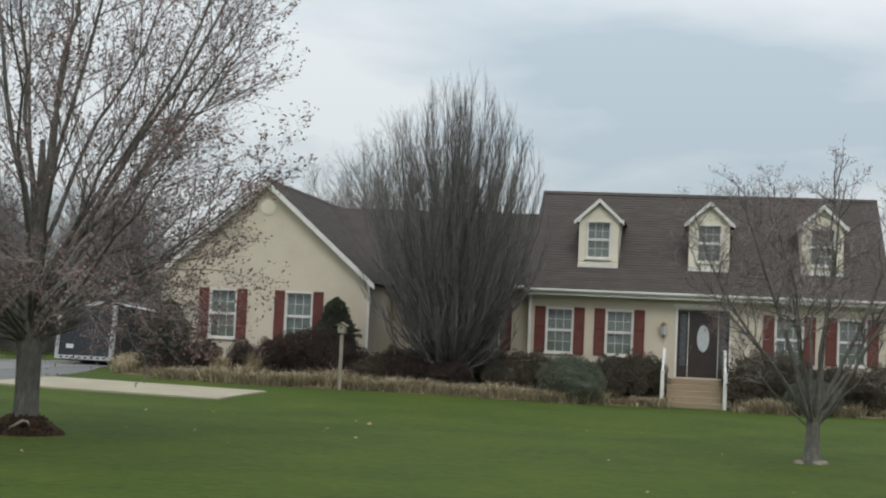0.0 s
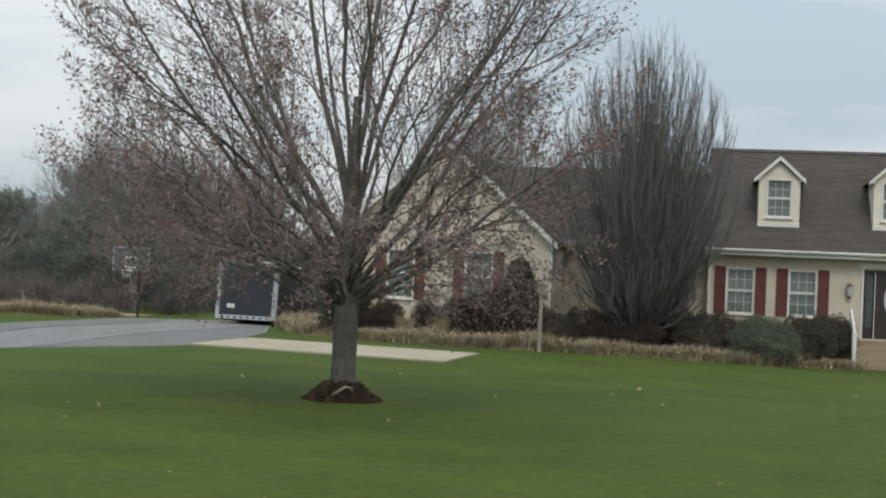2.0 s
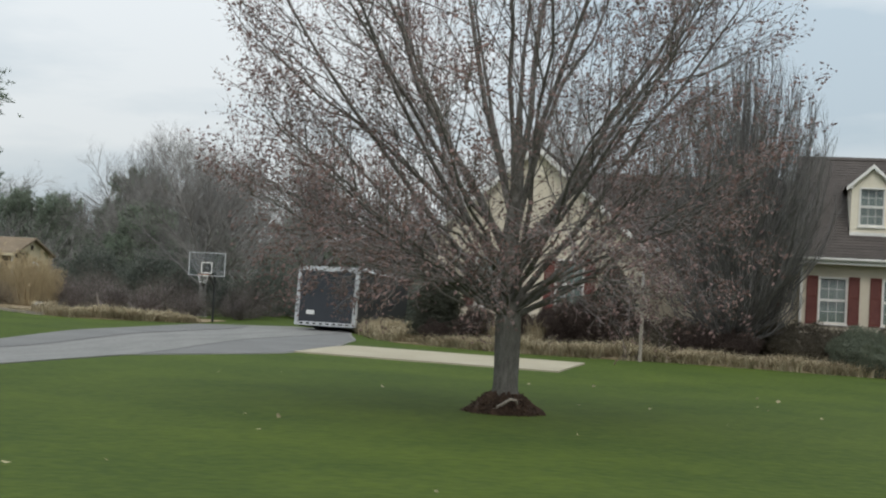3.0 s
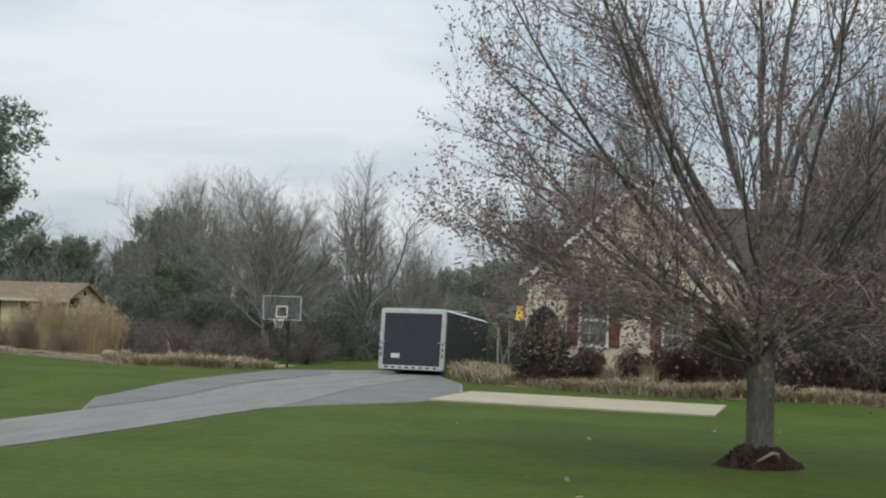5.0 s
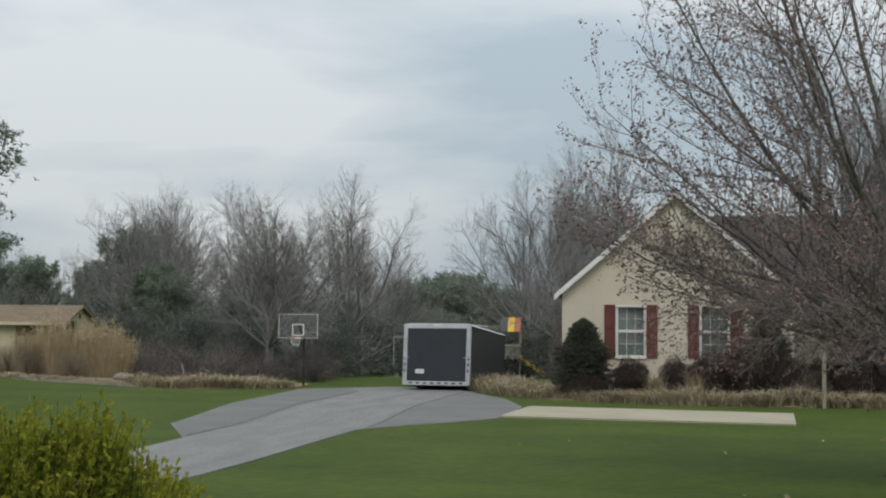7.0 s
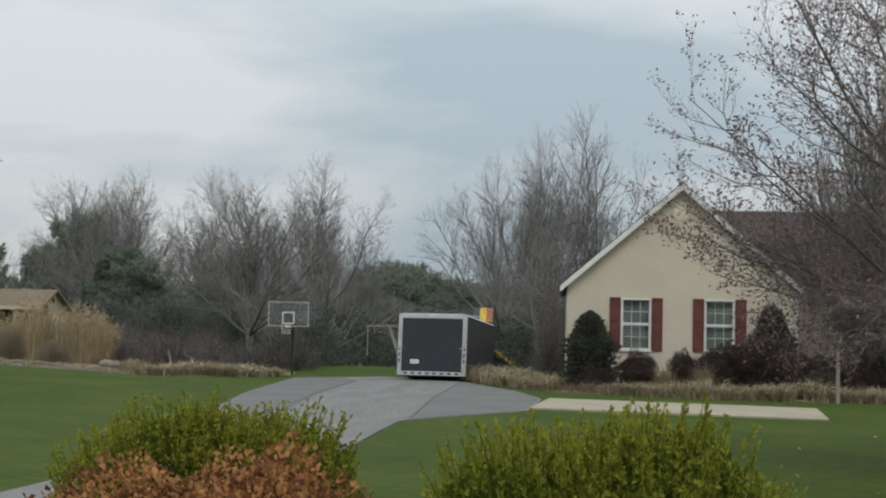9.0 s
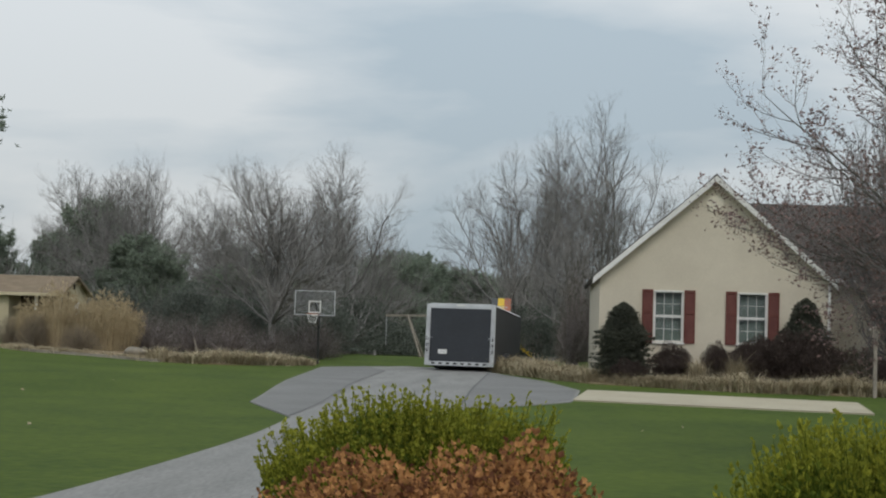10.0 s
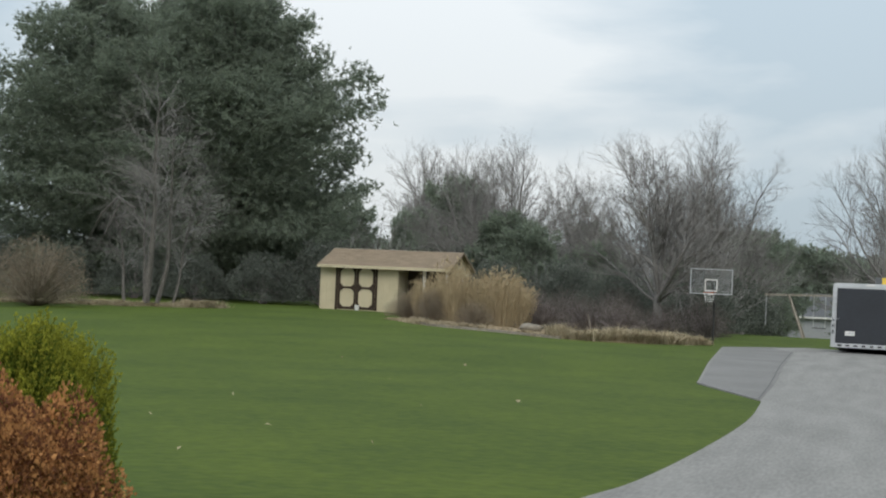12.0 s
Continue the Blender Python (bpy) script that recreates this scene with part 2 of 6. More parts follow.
# ---- building blocks ----
class Geo:
    """Vertices and faces of one mesh."""

    def __init__(self):
        self.v, self.f = [], []

    def add(self, verts, faces):
        k = len(self.v)
        self.v += [tuple(p) for p in verts]
        self.f += [tuple(i + k for i in f) for f in faces]
        return self

    def box(self, x0, x1, y0, y1, z0, z1):
        return self.add([(x, y, z) for z in (z0, z1) for y in (y0, y1) for x in (x0, x1)],
                        [(0, 2, 3, 1), (4, 5, 7, 6), (0, 1, 5, 4), (2, 6, 7, 3), (0, 4, 6, 2), (1, 3, 7, 5)])

    def prism(self, outline, axis, a, b):
        """An outline in the other two axes, pushed along axis from a to b."""
        n = len(outline)

        def at(p, c):
            return (c, p[0], p[1]) if axis == "x" else (p[0], c, p[1]) if axis == "y" else (p[0], p[1], c)
        return self.add([at(p, a) for p in outline] + [at(p, b) for p in outline],
                        [tuple(range(n))[::-1], tuple(range(n, 2 * n))] + [(i, (i + 1) % n, n + (i + 1) % n, n + i) for i in range(n)])

    def beam(self, p, q, w, d):
        """A square bar from p to q."""
        p, q = Vector(p), Vector(q)
        t = (q - p).normalized()
        s = t.cross(Vector((0, 0, 1)) if abs(t.z) < 0.95 else Vector((0, 1, 0))).normalized()
        u = s.cross(t)
        c = [s * (i * w / 2) + u * (j * d / 2) for i, j in ((-1, -1), (1, -1), (1, 1), (-1, 1))]
        return self.add([p + k for k in c] + [q + k for k in c], [(3, 2, 1, 0), (4, 5, 6, 7), (0, 1, 5, 4), (1, 2, 6, 5), (2, 3, 7, 6), (3, 0, 4, 7)])

    def wisp(self, pts, radii):
        """A three-sided twig; its section keeps one orientation."""
        (ax, ay, az), (bx, by, bz) = pts[0], pts[-1]
        dx, dy, dz = bx - ax, by - ay, bz - az
        if abs(dz) > 0.9 * math.sqrt(dx * dx + dy * dy + dz * dz):
            sx, sy, sz = 0.0, dz, -dy
        else:
            sx, sy, sz = dy, -dx, 0.0
        k = 1 / (math.sqrt(sx * sx + sy * sy + sz * sz) + 1e-9)
        sx, sy, sz = sx * k, sy * k, sz * k
        ux, uy, uz = sy * dz - sz * dy, sz * dx - sx * dz, sx * dy - sy * dx
        k = 1 / (math.sqrt(ux * ux + uy * uy + uz * uz) + 1e-9)
        ux, uy, uz = ux * k, uy * k, uz * k
        o = len(self.v)
        for (x, y, z), r in zip(pts, radii):
            h, q = -0.5 * r, 0.866 * r
            self.v += [(x + sx * r, y + sy * r, z + sz * r), (x + sx * h + ux * q, y + sy * h + uy * q, z + sz * h + uz * q), (x + sx * h - ux * q, y + sy * h - uy * q, z + sz * h - uz * q)]
        for i in range(o, o + 3 * (len(pts) - 1), 3):
            self.f += [(i, i + 1, i + 4, i + 3), (i + 1, i + 2, i + 5, i + 4), (i + 2, i, i + 3, i + 5)]
        return self

    def tube(self, pts, radii, n=6, caps=True):
        if n == 3:
            return self.wisp([tuple(p) for p in pts], radii)
        pts = np.asarray(pts, float)
        k = len(pts)
        d = np.gradient(pts, axis=0)
        d /= np.linalg.norm(d, axis=1)[:, None] + 1e-9
        ref = np.array((0.0, 0.0, 1.0)) if abs(d[:, 2]).mean() < 0.8 else np.array((1.0, 0.0, 0.0))
        s = np.cross(d, ref)
        s /= np.linalg.norm(s, axis=1)[:, None] + 1e-9
        u = np.cross(s, d)
        a = np.arange(n) * 2 * np.pi / n
        r = np.asarray(radii, float)[:, None, None]
        ring = pts[:, None, :] + r * (np.cos(a)[None, :, None] * s[:, None, :] + np.sin(a)[None, :, None] * u[:, None, :])
        faces = [(i * n + j, i * n + (j + 1) % n, (i + 1) * n + (j + 1) % n, (i + 1) * n + j) for i in range(k - 1) for j in range(n)]
        if caps and n > 3:
            faces += [tuple(range(n))[::-1], tuple(range((k - 1) * n, k * n))]
        return self.add(ring.reshape(-1, 3).tolist(), faces)

    def mesh(self, name, bevel=0.0, smooth=False):
        me = bpy.data.meshes.new(name)
        me.from_pydata(self.v, [], self.f)
        if bevel > 0:
            bm = bmesh.new()
            bm.from_mesh(me)
            bmesh.ops.bevel(bm, geom=bm.edges[:], offset=bevel, segments=1, affect="EDGES")
            bm.to_mesh(me)
            bm.free()
        if smooth:
            me.polygons.foreach_set("use_smooth", [True] * len(me.polygons))
        me.update()
        return me


def thing(name, x, y, z, label, category, group="", kind="", rz=0):
    ob = new(name)
    ob.empty_display_size = 0.2
    ob.matrix_basis = pose(x, y, z, 0, 0, rz)
    return tagged(ob, label, category, group, kind)


def part(name, geo, material, parent=None, label="", bevel=0.0, smooth=False):
    me = geo.mesh(name, bevel, smooth) if isinstance(geo, Geo) else geo
    if material and not me.materials:
        me.materials.append(material)
    ob = new(name, me)
    ob.parent = parent
    return tagged(ob, label)


def place(ob, m):
    ob.matrix_basis = m
    return ob


def step(v, a, b):
    t = max(0.0, min(1.0, (v - a) / (b - a)))
    return t * t * (3 - 2 * t)


def land(x, y):
    """Height of the ground."""
    z = 0.08
    z += 0.42 * step(-x, 25, 42) * step(y, -16, 8)
    z -= 0.24 * step(x, -9, -1) * step(y, -14, -3)
    z -= 0.17 * step(y, -44, -32) * (1 - step(y, -17, -9))
    z -= 2.3 * step(y, 14, 85) * step(x, -36, -27) * (1 - step(x, -16, -8))
    return z


# ---- ground, drive and pad ----
def ground_sheet():
    g = Geo()
    xs = [-3000, -1200, -500, -220, -120] + list(np.arange(-80, 40.1, 2.0)) + [60, 120, 250, 600, 1500, 3000]
    ys = [-3000, -1000, -400, -150, -80] + list(np.arange(-60, 90.1, 2.0)) + [120, 200, 400, 1000, 3000]
    g.v = [(x, y, land(x, y) + 0.012 * noise.noise((x * 0.2, y * 0.2, 0))) for y in ys for x in xs]
    n = len(xs)
    g.f = [(j * n + i, j * n + i + 1, (j + 1) * n + i + 1, (j + 1) * n + i) for j in range(len(ys) - 1) for i in range(n - 1)]
    ob = part("ground", g, GRASS, smooth=True)
    return tagged(ob, "mown green lawn, gently rolling", "lawn", kind="structure")


def draped(name, outline, material, lift, label, category, thick=0.12, cell=0.8):
    """A paved area whose top follows the land: outline in plan, cut into cells."""
    bm = bmesh.new()
    vs = [bm.verts.new((x, y, 0)) for x, y in outline]
    bm.faces.new(vs)
    x0, x1 = min(p[0] for p in outline), max(p[0] for p in outline)
    y0, y1 = min(p[1] for p in outline), max(p[1] for p in outline)
    for k in np.arange(x0 + cell, x1, cell):
        bmesh.ops.bisect_plane(bm, geom=bm.verts[:] + bm.edges[:] + bm.faces[:], plane_co=(k, 0, 0), plane_no=(1, 0, 0))
    for k in np.arange(y0 + cell, y1, cell):
        bmesh.ops.bisect_plane(bm, geom=bm.verts[:] + bm.edges[:] + bm.faces[:], plane_co=(0, k, 0), plane_no=(0, 1, 0))
    bmesh.ops.recalc_face_normals(bm, faces=bm.faces[:])
    r = bmesh.ops.extrude_face_region(bm, geom=bm.faces[:])
    top = {v for v in r["geom"] if isinstance(v, bmesh.types.BMVert)}
    for v in bm.verts:
        v.co.z = land(v.co.x, v.co.y) + (lift if v in top else lift - thick)
    bmesh.ops.recalc_face_normals(bm, faces=bm.faces[:])
    me = bpy.data.meshes.new(name)
    bm.to_mesh(me)
    bm.free()
    return tagged(part(name, me, material), label, category, kind="structure")


def smooth_line(pts, n=6):
    """Catmull-Rom through the points."""
    out = []
    p = [pts[0]] + list(pts) + [pts[-1]]
    for i in range(1, len(p) - 2):
        a, b, c, d = (np.array(q, float) for q in p[i - 1:i + 3])
        for k in range(n):
            t = k / n
            out.append(tuple(0.5 * (2 * b + (c - a) * t + (2 * a - 5 * b + 4 * c - d) * t * t + (3 * b - a - 3 * c + d) * t ** 3)))
    return out + [tuple(pts[-1])]


ground_sheet()
DRIVE_L = [(-23.6, -47), (-22.6, -35.6), (-22.2, -32.5), (-21.95, -28.5), (-21.85, -24.5), (-21.98, -20.5)]
DRIVE_R = [(-16.65, -9.7), (-16.85, -12.9), (-17.25, -13.9), (-19.15, -16.6), (-19.4, -19), (-19.43, -24.5), (-19.55, -28.6), (-19.68, -33), (-19.85, -47)]
DRIVE = smooth_line(DRIVE_L) + [(-23.6, -16.3), (-24.9, 1.2), (-22.4, 4.6), (-20.0, 3.5), (-18.8, -0.8), (-17.5, -5.0)] + smooth_line(DRIVE_R)
draped("driveway", DRIVE, ASPHALT, 0.022, "worn grey asphalt driveway widening at the top", "driveway")
draped("asphalt_patch", [(-22.02, -20.3), (-23.55, -16.28), (-24.84, 1.15), (-23.6, 3.0), (-22.55, -0.7), (-22.12, -14.6)], PATCH, 0.028, "newer smooth asphalt extension beside the driveway", "driveway", 0.1)
draped("asphalt_patch", [(-16.72, -9.75), (-16.92, -12.85), (-17.32, -13.8), (-19.16, -16.4), (-19.3, -16.5), (-19.34, -10.0), (-19.38, 0.8), (-18.9, -0.8), (-17.6, -5.0)], PATCH, 0.028, "newer smooth asphalt strip along the driveway", "driveway", 0.1)
draped("crack_seam", [(-22.05, -20.0), (-22.2, -14.6), (-22.6, -0.7), (-22.64, -0.7), (-22.235, -14.6), (-22.085, -20.0)], CRACK, 0.033, "dark sealed seam between two asphalt layers", "seam", 0.08, 0.5)
draped("crack_seam", [(-19.25, -16.4), (-19.27, -10.0), (-19.36, 0.9), (-19.41, 0.9), (-19.32, -10.0), (-19.3, -16.4)], CRACK, 0.033, "dark sealed seam between two asphalt layers", "seam", 0.08, 0.5)
draped("concrete_pad", [(-16.87, -12.95), (-10.35, -13.9), (-10.1, -10.85), (-16.45, -9.5)], CONCRETE, 0.04, "pale concrete pad beside the driveway", "pad")


# ---- house ----
def pierced(g, x0, x1, z0, z1, y0, y1, holes):
    """A wall between x0 and x1 with openings (xa, xb, za, zb) right through it."""
    xs = sorted({x0, x1, *(h[0] for h in holes), *(h[1] for h in holes)})
    for a, b in zip(xs, xs[1:]):
        inside = sorted((h[2], h[3]) for h in holes if h[0] <= a + 1e-6 and h[1] >= b - 1e-6)
        z = z0
        for za, zb in inside:
            if za > z:
                g.box(a, b, y0, y1, z, za)
            z = zb
        if z1 > z:
            g.box(a, b, y0, y1, z, z1)
    return g


def window(house, xc, y, z0, z1, w, shutters=0.0, rows=3, cols=3, name="window"):
    """Double-hung sash window set in an opening whose outer face lies at y; shutters beside it."""
    x0, x1 = xc - w / 2, xc + w / 2
    g = Geo()
    t = 0.028
    g.box(x0 - t, x0 + 0.012, y - 0.03, y + 0.1, z0 - 0.02, z1 + t).box(x1 - 0.012, x1 + t, y - 0.03, y + 0.1, z0 - 0.02, z1 + t)
    g.box(x0 + 0.012, x1 - 0.012, y - 0.03, y + 0.1, z1 - 0.02, z1 + t)
    zm = (z0 + z1) / 2
    g.box(x0 + 0.012, x1 - 0.012, y + 0.01, y + 0.06, zm - 0.012, zm + 0.012)
    win = part(name, g, WHITE, house, "white-framed double-hung window with grilles", bevel=0.004)
    s = Geo().box(x0 - t - 0.03, x1 + t + 0.03, y - 0.07, y + 0.1, z0 - 0.08, z0 - 0.02)
    part("window_sill", s, WHITE, win, bevel=0.006)
    for k, (za, zb, dy) in enumerate(((z0, zm - 0.016, 0.03), (zm + 0.016, z1 - 0.02, 0.045))):
        sash = Geo()
        sash.box(x0 + 0.012, x0 + 0.035, y + dy - 0.015, y + dy + 0.02, za, zb).box(x1 - 0.035, x1 - 0.012, y + dy - 0.015, y + dy + 0.02, za, zb)
        sash.box(x0 + 0.035, x1 - 0.035, y + dy - 0.015, y + dy + 0.02, za, za + 0.028).box(x0 + 0.035, x1 - 0.035, y + dy - 0.015, y + dy + 0.02, zb - 0.018, zb)
        r = max(1, rows - 1)
        for i in range(1, cols):
            xm = x0 + 0.035 + (w - 0.07) * i / cols
            sash.box(xm - 0.0055, xm + 0.0055, y + dy - 0.008, y + dy + 0.008, za + 0.028, zb - 0.018)
        for i in range(1, r):
            zz = za + 0.04 + (zb - za - 0.07) * i / r
            sash.box(x0 + 0.035, x1 - 0.035, y + dy - 0.007, y + dy + 0.009, zz - 0.0055, zz + 0.0055)
        part("sash", sash, WHITE, win)
        pane = part("pane", Geo().box(x0 + 0.03, x1 - 0.03, y + dy + 0.010, y + dy + 0.014, za + 0.02, zb - 0.01), GLASS, win)
        pane.visible_shadow = False
    # Added sheet behind the glass; its colour supplies the panes' sky reflection.
    part("blind", Geo().box(x0 + 0.02, x1 - 0.02, y + 0.16, y + 0.17, z0 + 0.02, z1 - 0.02), PANE_TONE, win, "added sheet behind the panes, coloured like reflected sky")
    if shutters:
        for a, b in ((x0 - t - 0.02 - shutters, x0 - t - 0.02), (x1 + t + 0.02, x1 + t + 0.02 + shutters)):
            g = Geo()
            za, zb = z0 - 0.05, z1 + 0.05
            g.box(a, a + 0.05, y - 0.04, y + 0.0, za, zb).box(b - 0.05, b, y - 0.04, y + 0.0, za, zb)
            for c, d in ((za, za + 0.08), (zb - 0.08, zb), (za + 0.55 * (zb - za), za + 0.55 * (zb - za) + 0.07)):
                g.box(a + 0.05, b - 0.05, y - 0.04, y + 0.0, c, d)
            n = 22
            for i in range(n):
                c = za + 0.09 + (zb - za - 0.18) * i / n
                g.add([(a + 0.05, y - 0.03, c), (b - 0.05, y - 0.03, c), (b - 0.05, y - 0.012, c + 0.05), (a + 0.05, y - 0.012, c + 0.05)], [(0, 1, 2, 3)])
            g.box(a + 0.05, b - 0.05, y - 0.009, y + 0.0, za + 0.08, zb - 0.08)
            part("shutter", g, RED, house, "dark red louvred shutter")
    return win


def roof_slab(name, parent, corners, thick, material, label=""):
    """A roof slope from four corners (eave a, eave b, ridge b, ridge a), with thickness and shingle courses."""
    a, b, c, d = (Vector(p) for p in corners)
    n = (b - a).cross(d - a).normalized()
    if n.z < 0:
        n = -n
    rows = max(4, int((d - a).length / 0.16))
    prof = [(0.0, 0.012)]
    for i in range(rows):
        prof += [((i + 1) / rows, 0.003), ((i + 1) / rows, 0.012)]
    prof.pop()
    g = Geo()
    k = len(prof)
    g.v = [tuple(a.lerp(d, s) + n * h) for s, h in prof] + [tuple(b.lerp(c, s) + n * h) for s, h in prof] + [tuple(p - n * thick) for p in (a, d, b, c)]
    g.f = [(i, k + i, k + i + 1, i + 1) for i in range(k - 1)]
    g.f += [(2 * k, 2 * k + 2, k, 0), (k - 1, 2 * k - 1, 2 * k + 3, 2 * k + 1), (2 * k + 1, 2 * k + 3, 2 * k + 2, 2 * k)]
    g.f += [tuple(range(k)) + (2 * k + 1, 2 * k), tuple(range(2 * k - 1, k - 1, -1)) + (2 * k + 2, 2 * k + 3)]
    return part(name, g, material, parent, label)


def sidings(g, x0, x1, z0, z1, y, course=0.1):
    """Lapped boards facing -y."""
    n = max(1, round((z1 - z0) / course))
    for i in range(n):
        a, b = z0 + (z1 - z0) * i / n, z0 + (z1 - z0) * (i + 1) / n
        g.add([(x0, y - 0.016, a), (x1, y - 0.016, a), (x1, y - 0.003, b), (x0, y - 0.003, b), (x0, y, a), (x1, y, a)], [(0, 1, 2, 3), (4, 5, 1, 0)])
    return g


FLOOR_Z = 0.72
house = thing("house", 0, 0, 0, "long cream one-and-a-half-storey house with brown roof and red shutters", "house")
XL, XR, RIDGE_Y, RIDGE_Z, EAVE_Z = -4.75, 6.35, 4.4, 6.88, 3.33
MAIN_WIN = [(-3.73, 1.33, 2.72), (-1.83, 1.33, 2.72), (3.43, 1.33, 2.72), (5.33, 1.33, 2.72)]
DOOR_X = 0.8
g = Geo()
pierced(g, XL, XR, -0.3, EAVE_Z, 0.0, 0.2, [(x - 0.41, x + 0.41, a, b) for x, a, b in MAIN_WIN] + [(DOOR_X - 0.8, DOOR_X + 0.8, FLOOR_Z, 2.82)])
g.box(XL, XL + 0.2, 0.2, 8.8, -0.3, EAVE_Z).box(XR - 0.2, XR, 0.2, 8.8, -0.3, EAVE_Z).box(XL + 0.2, XR - 0.2, 8.6, 8.8, -0.3, EAVE_Z)
for x in (XL, XR - 0.2):
    g.prism([(0.0, EAVE_Z), (8.8, EAVE_Z), (RIDGE_Y, RIDGE_Z - 0.2)], "x", x, x + 0.2)
part("main_wall", g, STUCCO, house, "cream rendered wall")
part("main_floor", Geo().box(XL + 0.2, XR - 0.2, 0.2, 8.6, 0.4, FLOOR_Z - 0.02), DARK_ROOM, house)
part("main_room_back", Geo().box(XL + 0.2, XR - 0.2, 3.0, 3.1, FLOOR_Z, EAVE_Z), DARK_ROOM, house)
part("attic_floor", Geo().box(XL + 0.2, XR - 0.2, 0.2, 8.6, EAVE_Z - 0.15, EAVE_Z), DARK_ROOM, house)
roof_slab("main_roof", house, [(XL - 0.12, -0.42, EAVE_Z + 0.02), (XR + 0.12, -0.42, EAVE_Z + 0.02), (XR + 0.12, RIDGE_Y, RIDGE_Z), (XL - 0.12, RIDGE_Y, RIDGE_Z)], 0.12, SHINGLE, "brown shingle roof slope")
roof_slab("main_roof", house, [(XR + 0.12, 9.22, EAVE_Z + 0.02), (XL - 0.12, 9.22, EAVE_Z + 0.02), (XL - 0.12, RIDGE_Y, RIDGE_Z), (XR + 0.12, RIDGE_Y, RIDGE_Z)], 0.12, SHINGLE)
part("ridge_cap", Geo().prism([(RIDGE_Y - 0.14, RIDGE_Z - 0.06), (RIDGE_Y, RIDGE_Z + 0.05), (RIDGE_Y + 0.14, RIDGE_Z - 0.06)], "x", XL - 0.12, XR + 0.12), SHINGLE, house)
g = Geo().box(XL - 0.1, XR + 0.1, -0.38, 0.0, EAVE_Z - 0.14, EAVE_Z - 0.11)
part("soffit", g, WHITE, house, "white soffit")
part("fascia", Geo().box(XL - 0.1, XR + 0.1, -0.42, -0.385, EAVE_Z - 0.2, EAVE_Z - 0.02), WHITE, house)
g = Geo().prism([(-0.53, EAVE_Z + 0.0), (-0.42, EAVE_Z + 0.0), (-0.42, EAVE_Z - 0.11), (-0.49, EAVE_Z - 0.11), (-0.53, EAVE_Z - 0.06)], "x", XL - 0.12, XR + 0.12)
part("gutter", g, WHITE, house, "white rain gutter", bevel=0.006)
part("downspout", Geo().box(XL + 0.02, XL + 0.1, -0.1, -0.02, 0.0, EAVE_Z - 0.1), WHITE, house, "white downspout", bevel=0.01)
for x, a, b in MAIN_WIN:
    window(house, x, 0.0, a, b, 0.82, shutters=0.34, rows=3)

# front entrance: panelled door with an oval light, sidelights, lanterns
g = Geo()
for a, b in ((-0.8, -0.74), (-0.5, -0.45), (0.45, 0.5), (0.74, 0.8)):
    g.box(DOOR_X + a, DOOR_X + b, 0.0, 0.14, FLOOR_Z, 2.76)
g.box(DOOR_X - 0.8, DOOR_X + 0.8, -0.01, 0.15, 2.76, 2.84)
part("door_frame", g, BROWN_DOOR, house, "dark brown door frame")
g = Geo()
for s in (-1, 1):
    xa, xb = sorted((DOOR_X + s * 0.865, DOOR_X + s * 0.805))
    g.box(xa, xb, -0.035, 0.02, FLOOR_Z, 2.9)
    xa, xb = sorted((DOOR_X + s * 0.475, DOOR_X + s * 0.455))
    g.box(xa, xb, -0.02, -0.002, FLOOR_Z, 2.76)
g.box(DOOR_X - 0.93, DOOR_X + 0.93, -0.05, 0.0, 2.9, 3.02)
part("door_casing", g, WHITE, house, "white door casing")
door = part("front_door", Geo().box(DOOR_X - 0.45, DOOR_X + 0.45, 0.05, 0.1, FLOOR_Z + 0.02, 2.75), BROWN_DOOR, house, "dark brown door with an oval glass light", bevel=0.004)


def oval(xc, y, zc, a, b, depth, n=40):
    return Geo().prism([(xc + a * math.cos(2 * math.pi * i / n), zc + b * math.sin(2 * math.pi * i / n)) for i in range(n)], "y", y, y + depth)


part("oval_light", oval(DOOR_X, 0.036, 1.95, 0.19, 0.42, 0.012), FROST, door, "leaded oval glass")
ring = Geo()
k = 40
for i in range(k):
    a0, a1 = 2 * math.pi * i / k, 2 * math.pi * (i + 1) / k
    ring.add([(DOOR_X + r * math.cos(a) * 1, y, 1.95 + q * math.sin(a)) for a in (a0, a1) for r, q, y in ((0.19, 0.42, 0.03), (0.225, 0.455, 0.04))], [(0, 1, 3, 2)])
part("oval_moulding", ring, BROWN_DOOR, door)
part("door_handle", Geo().tube([(DOOR_X - 0.38, 0.04, 1.7), (DOOR_X - 0.38, -0.01, 1.7), (DOOR_X - 0.38, -0.01, 1.58)], [0.012] * 3, 6), BRASS, door, "brass handle")
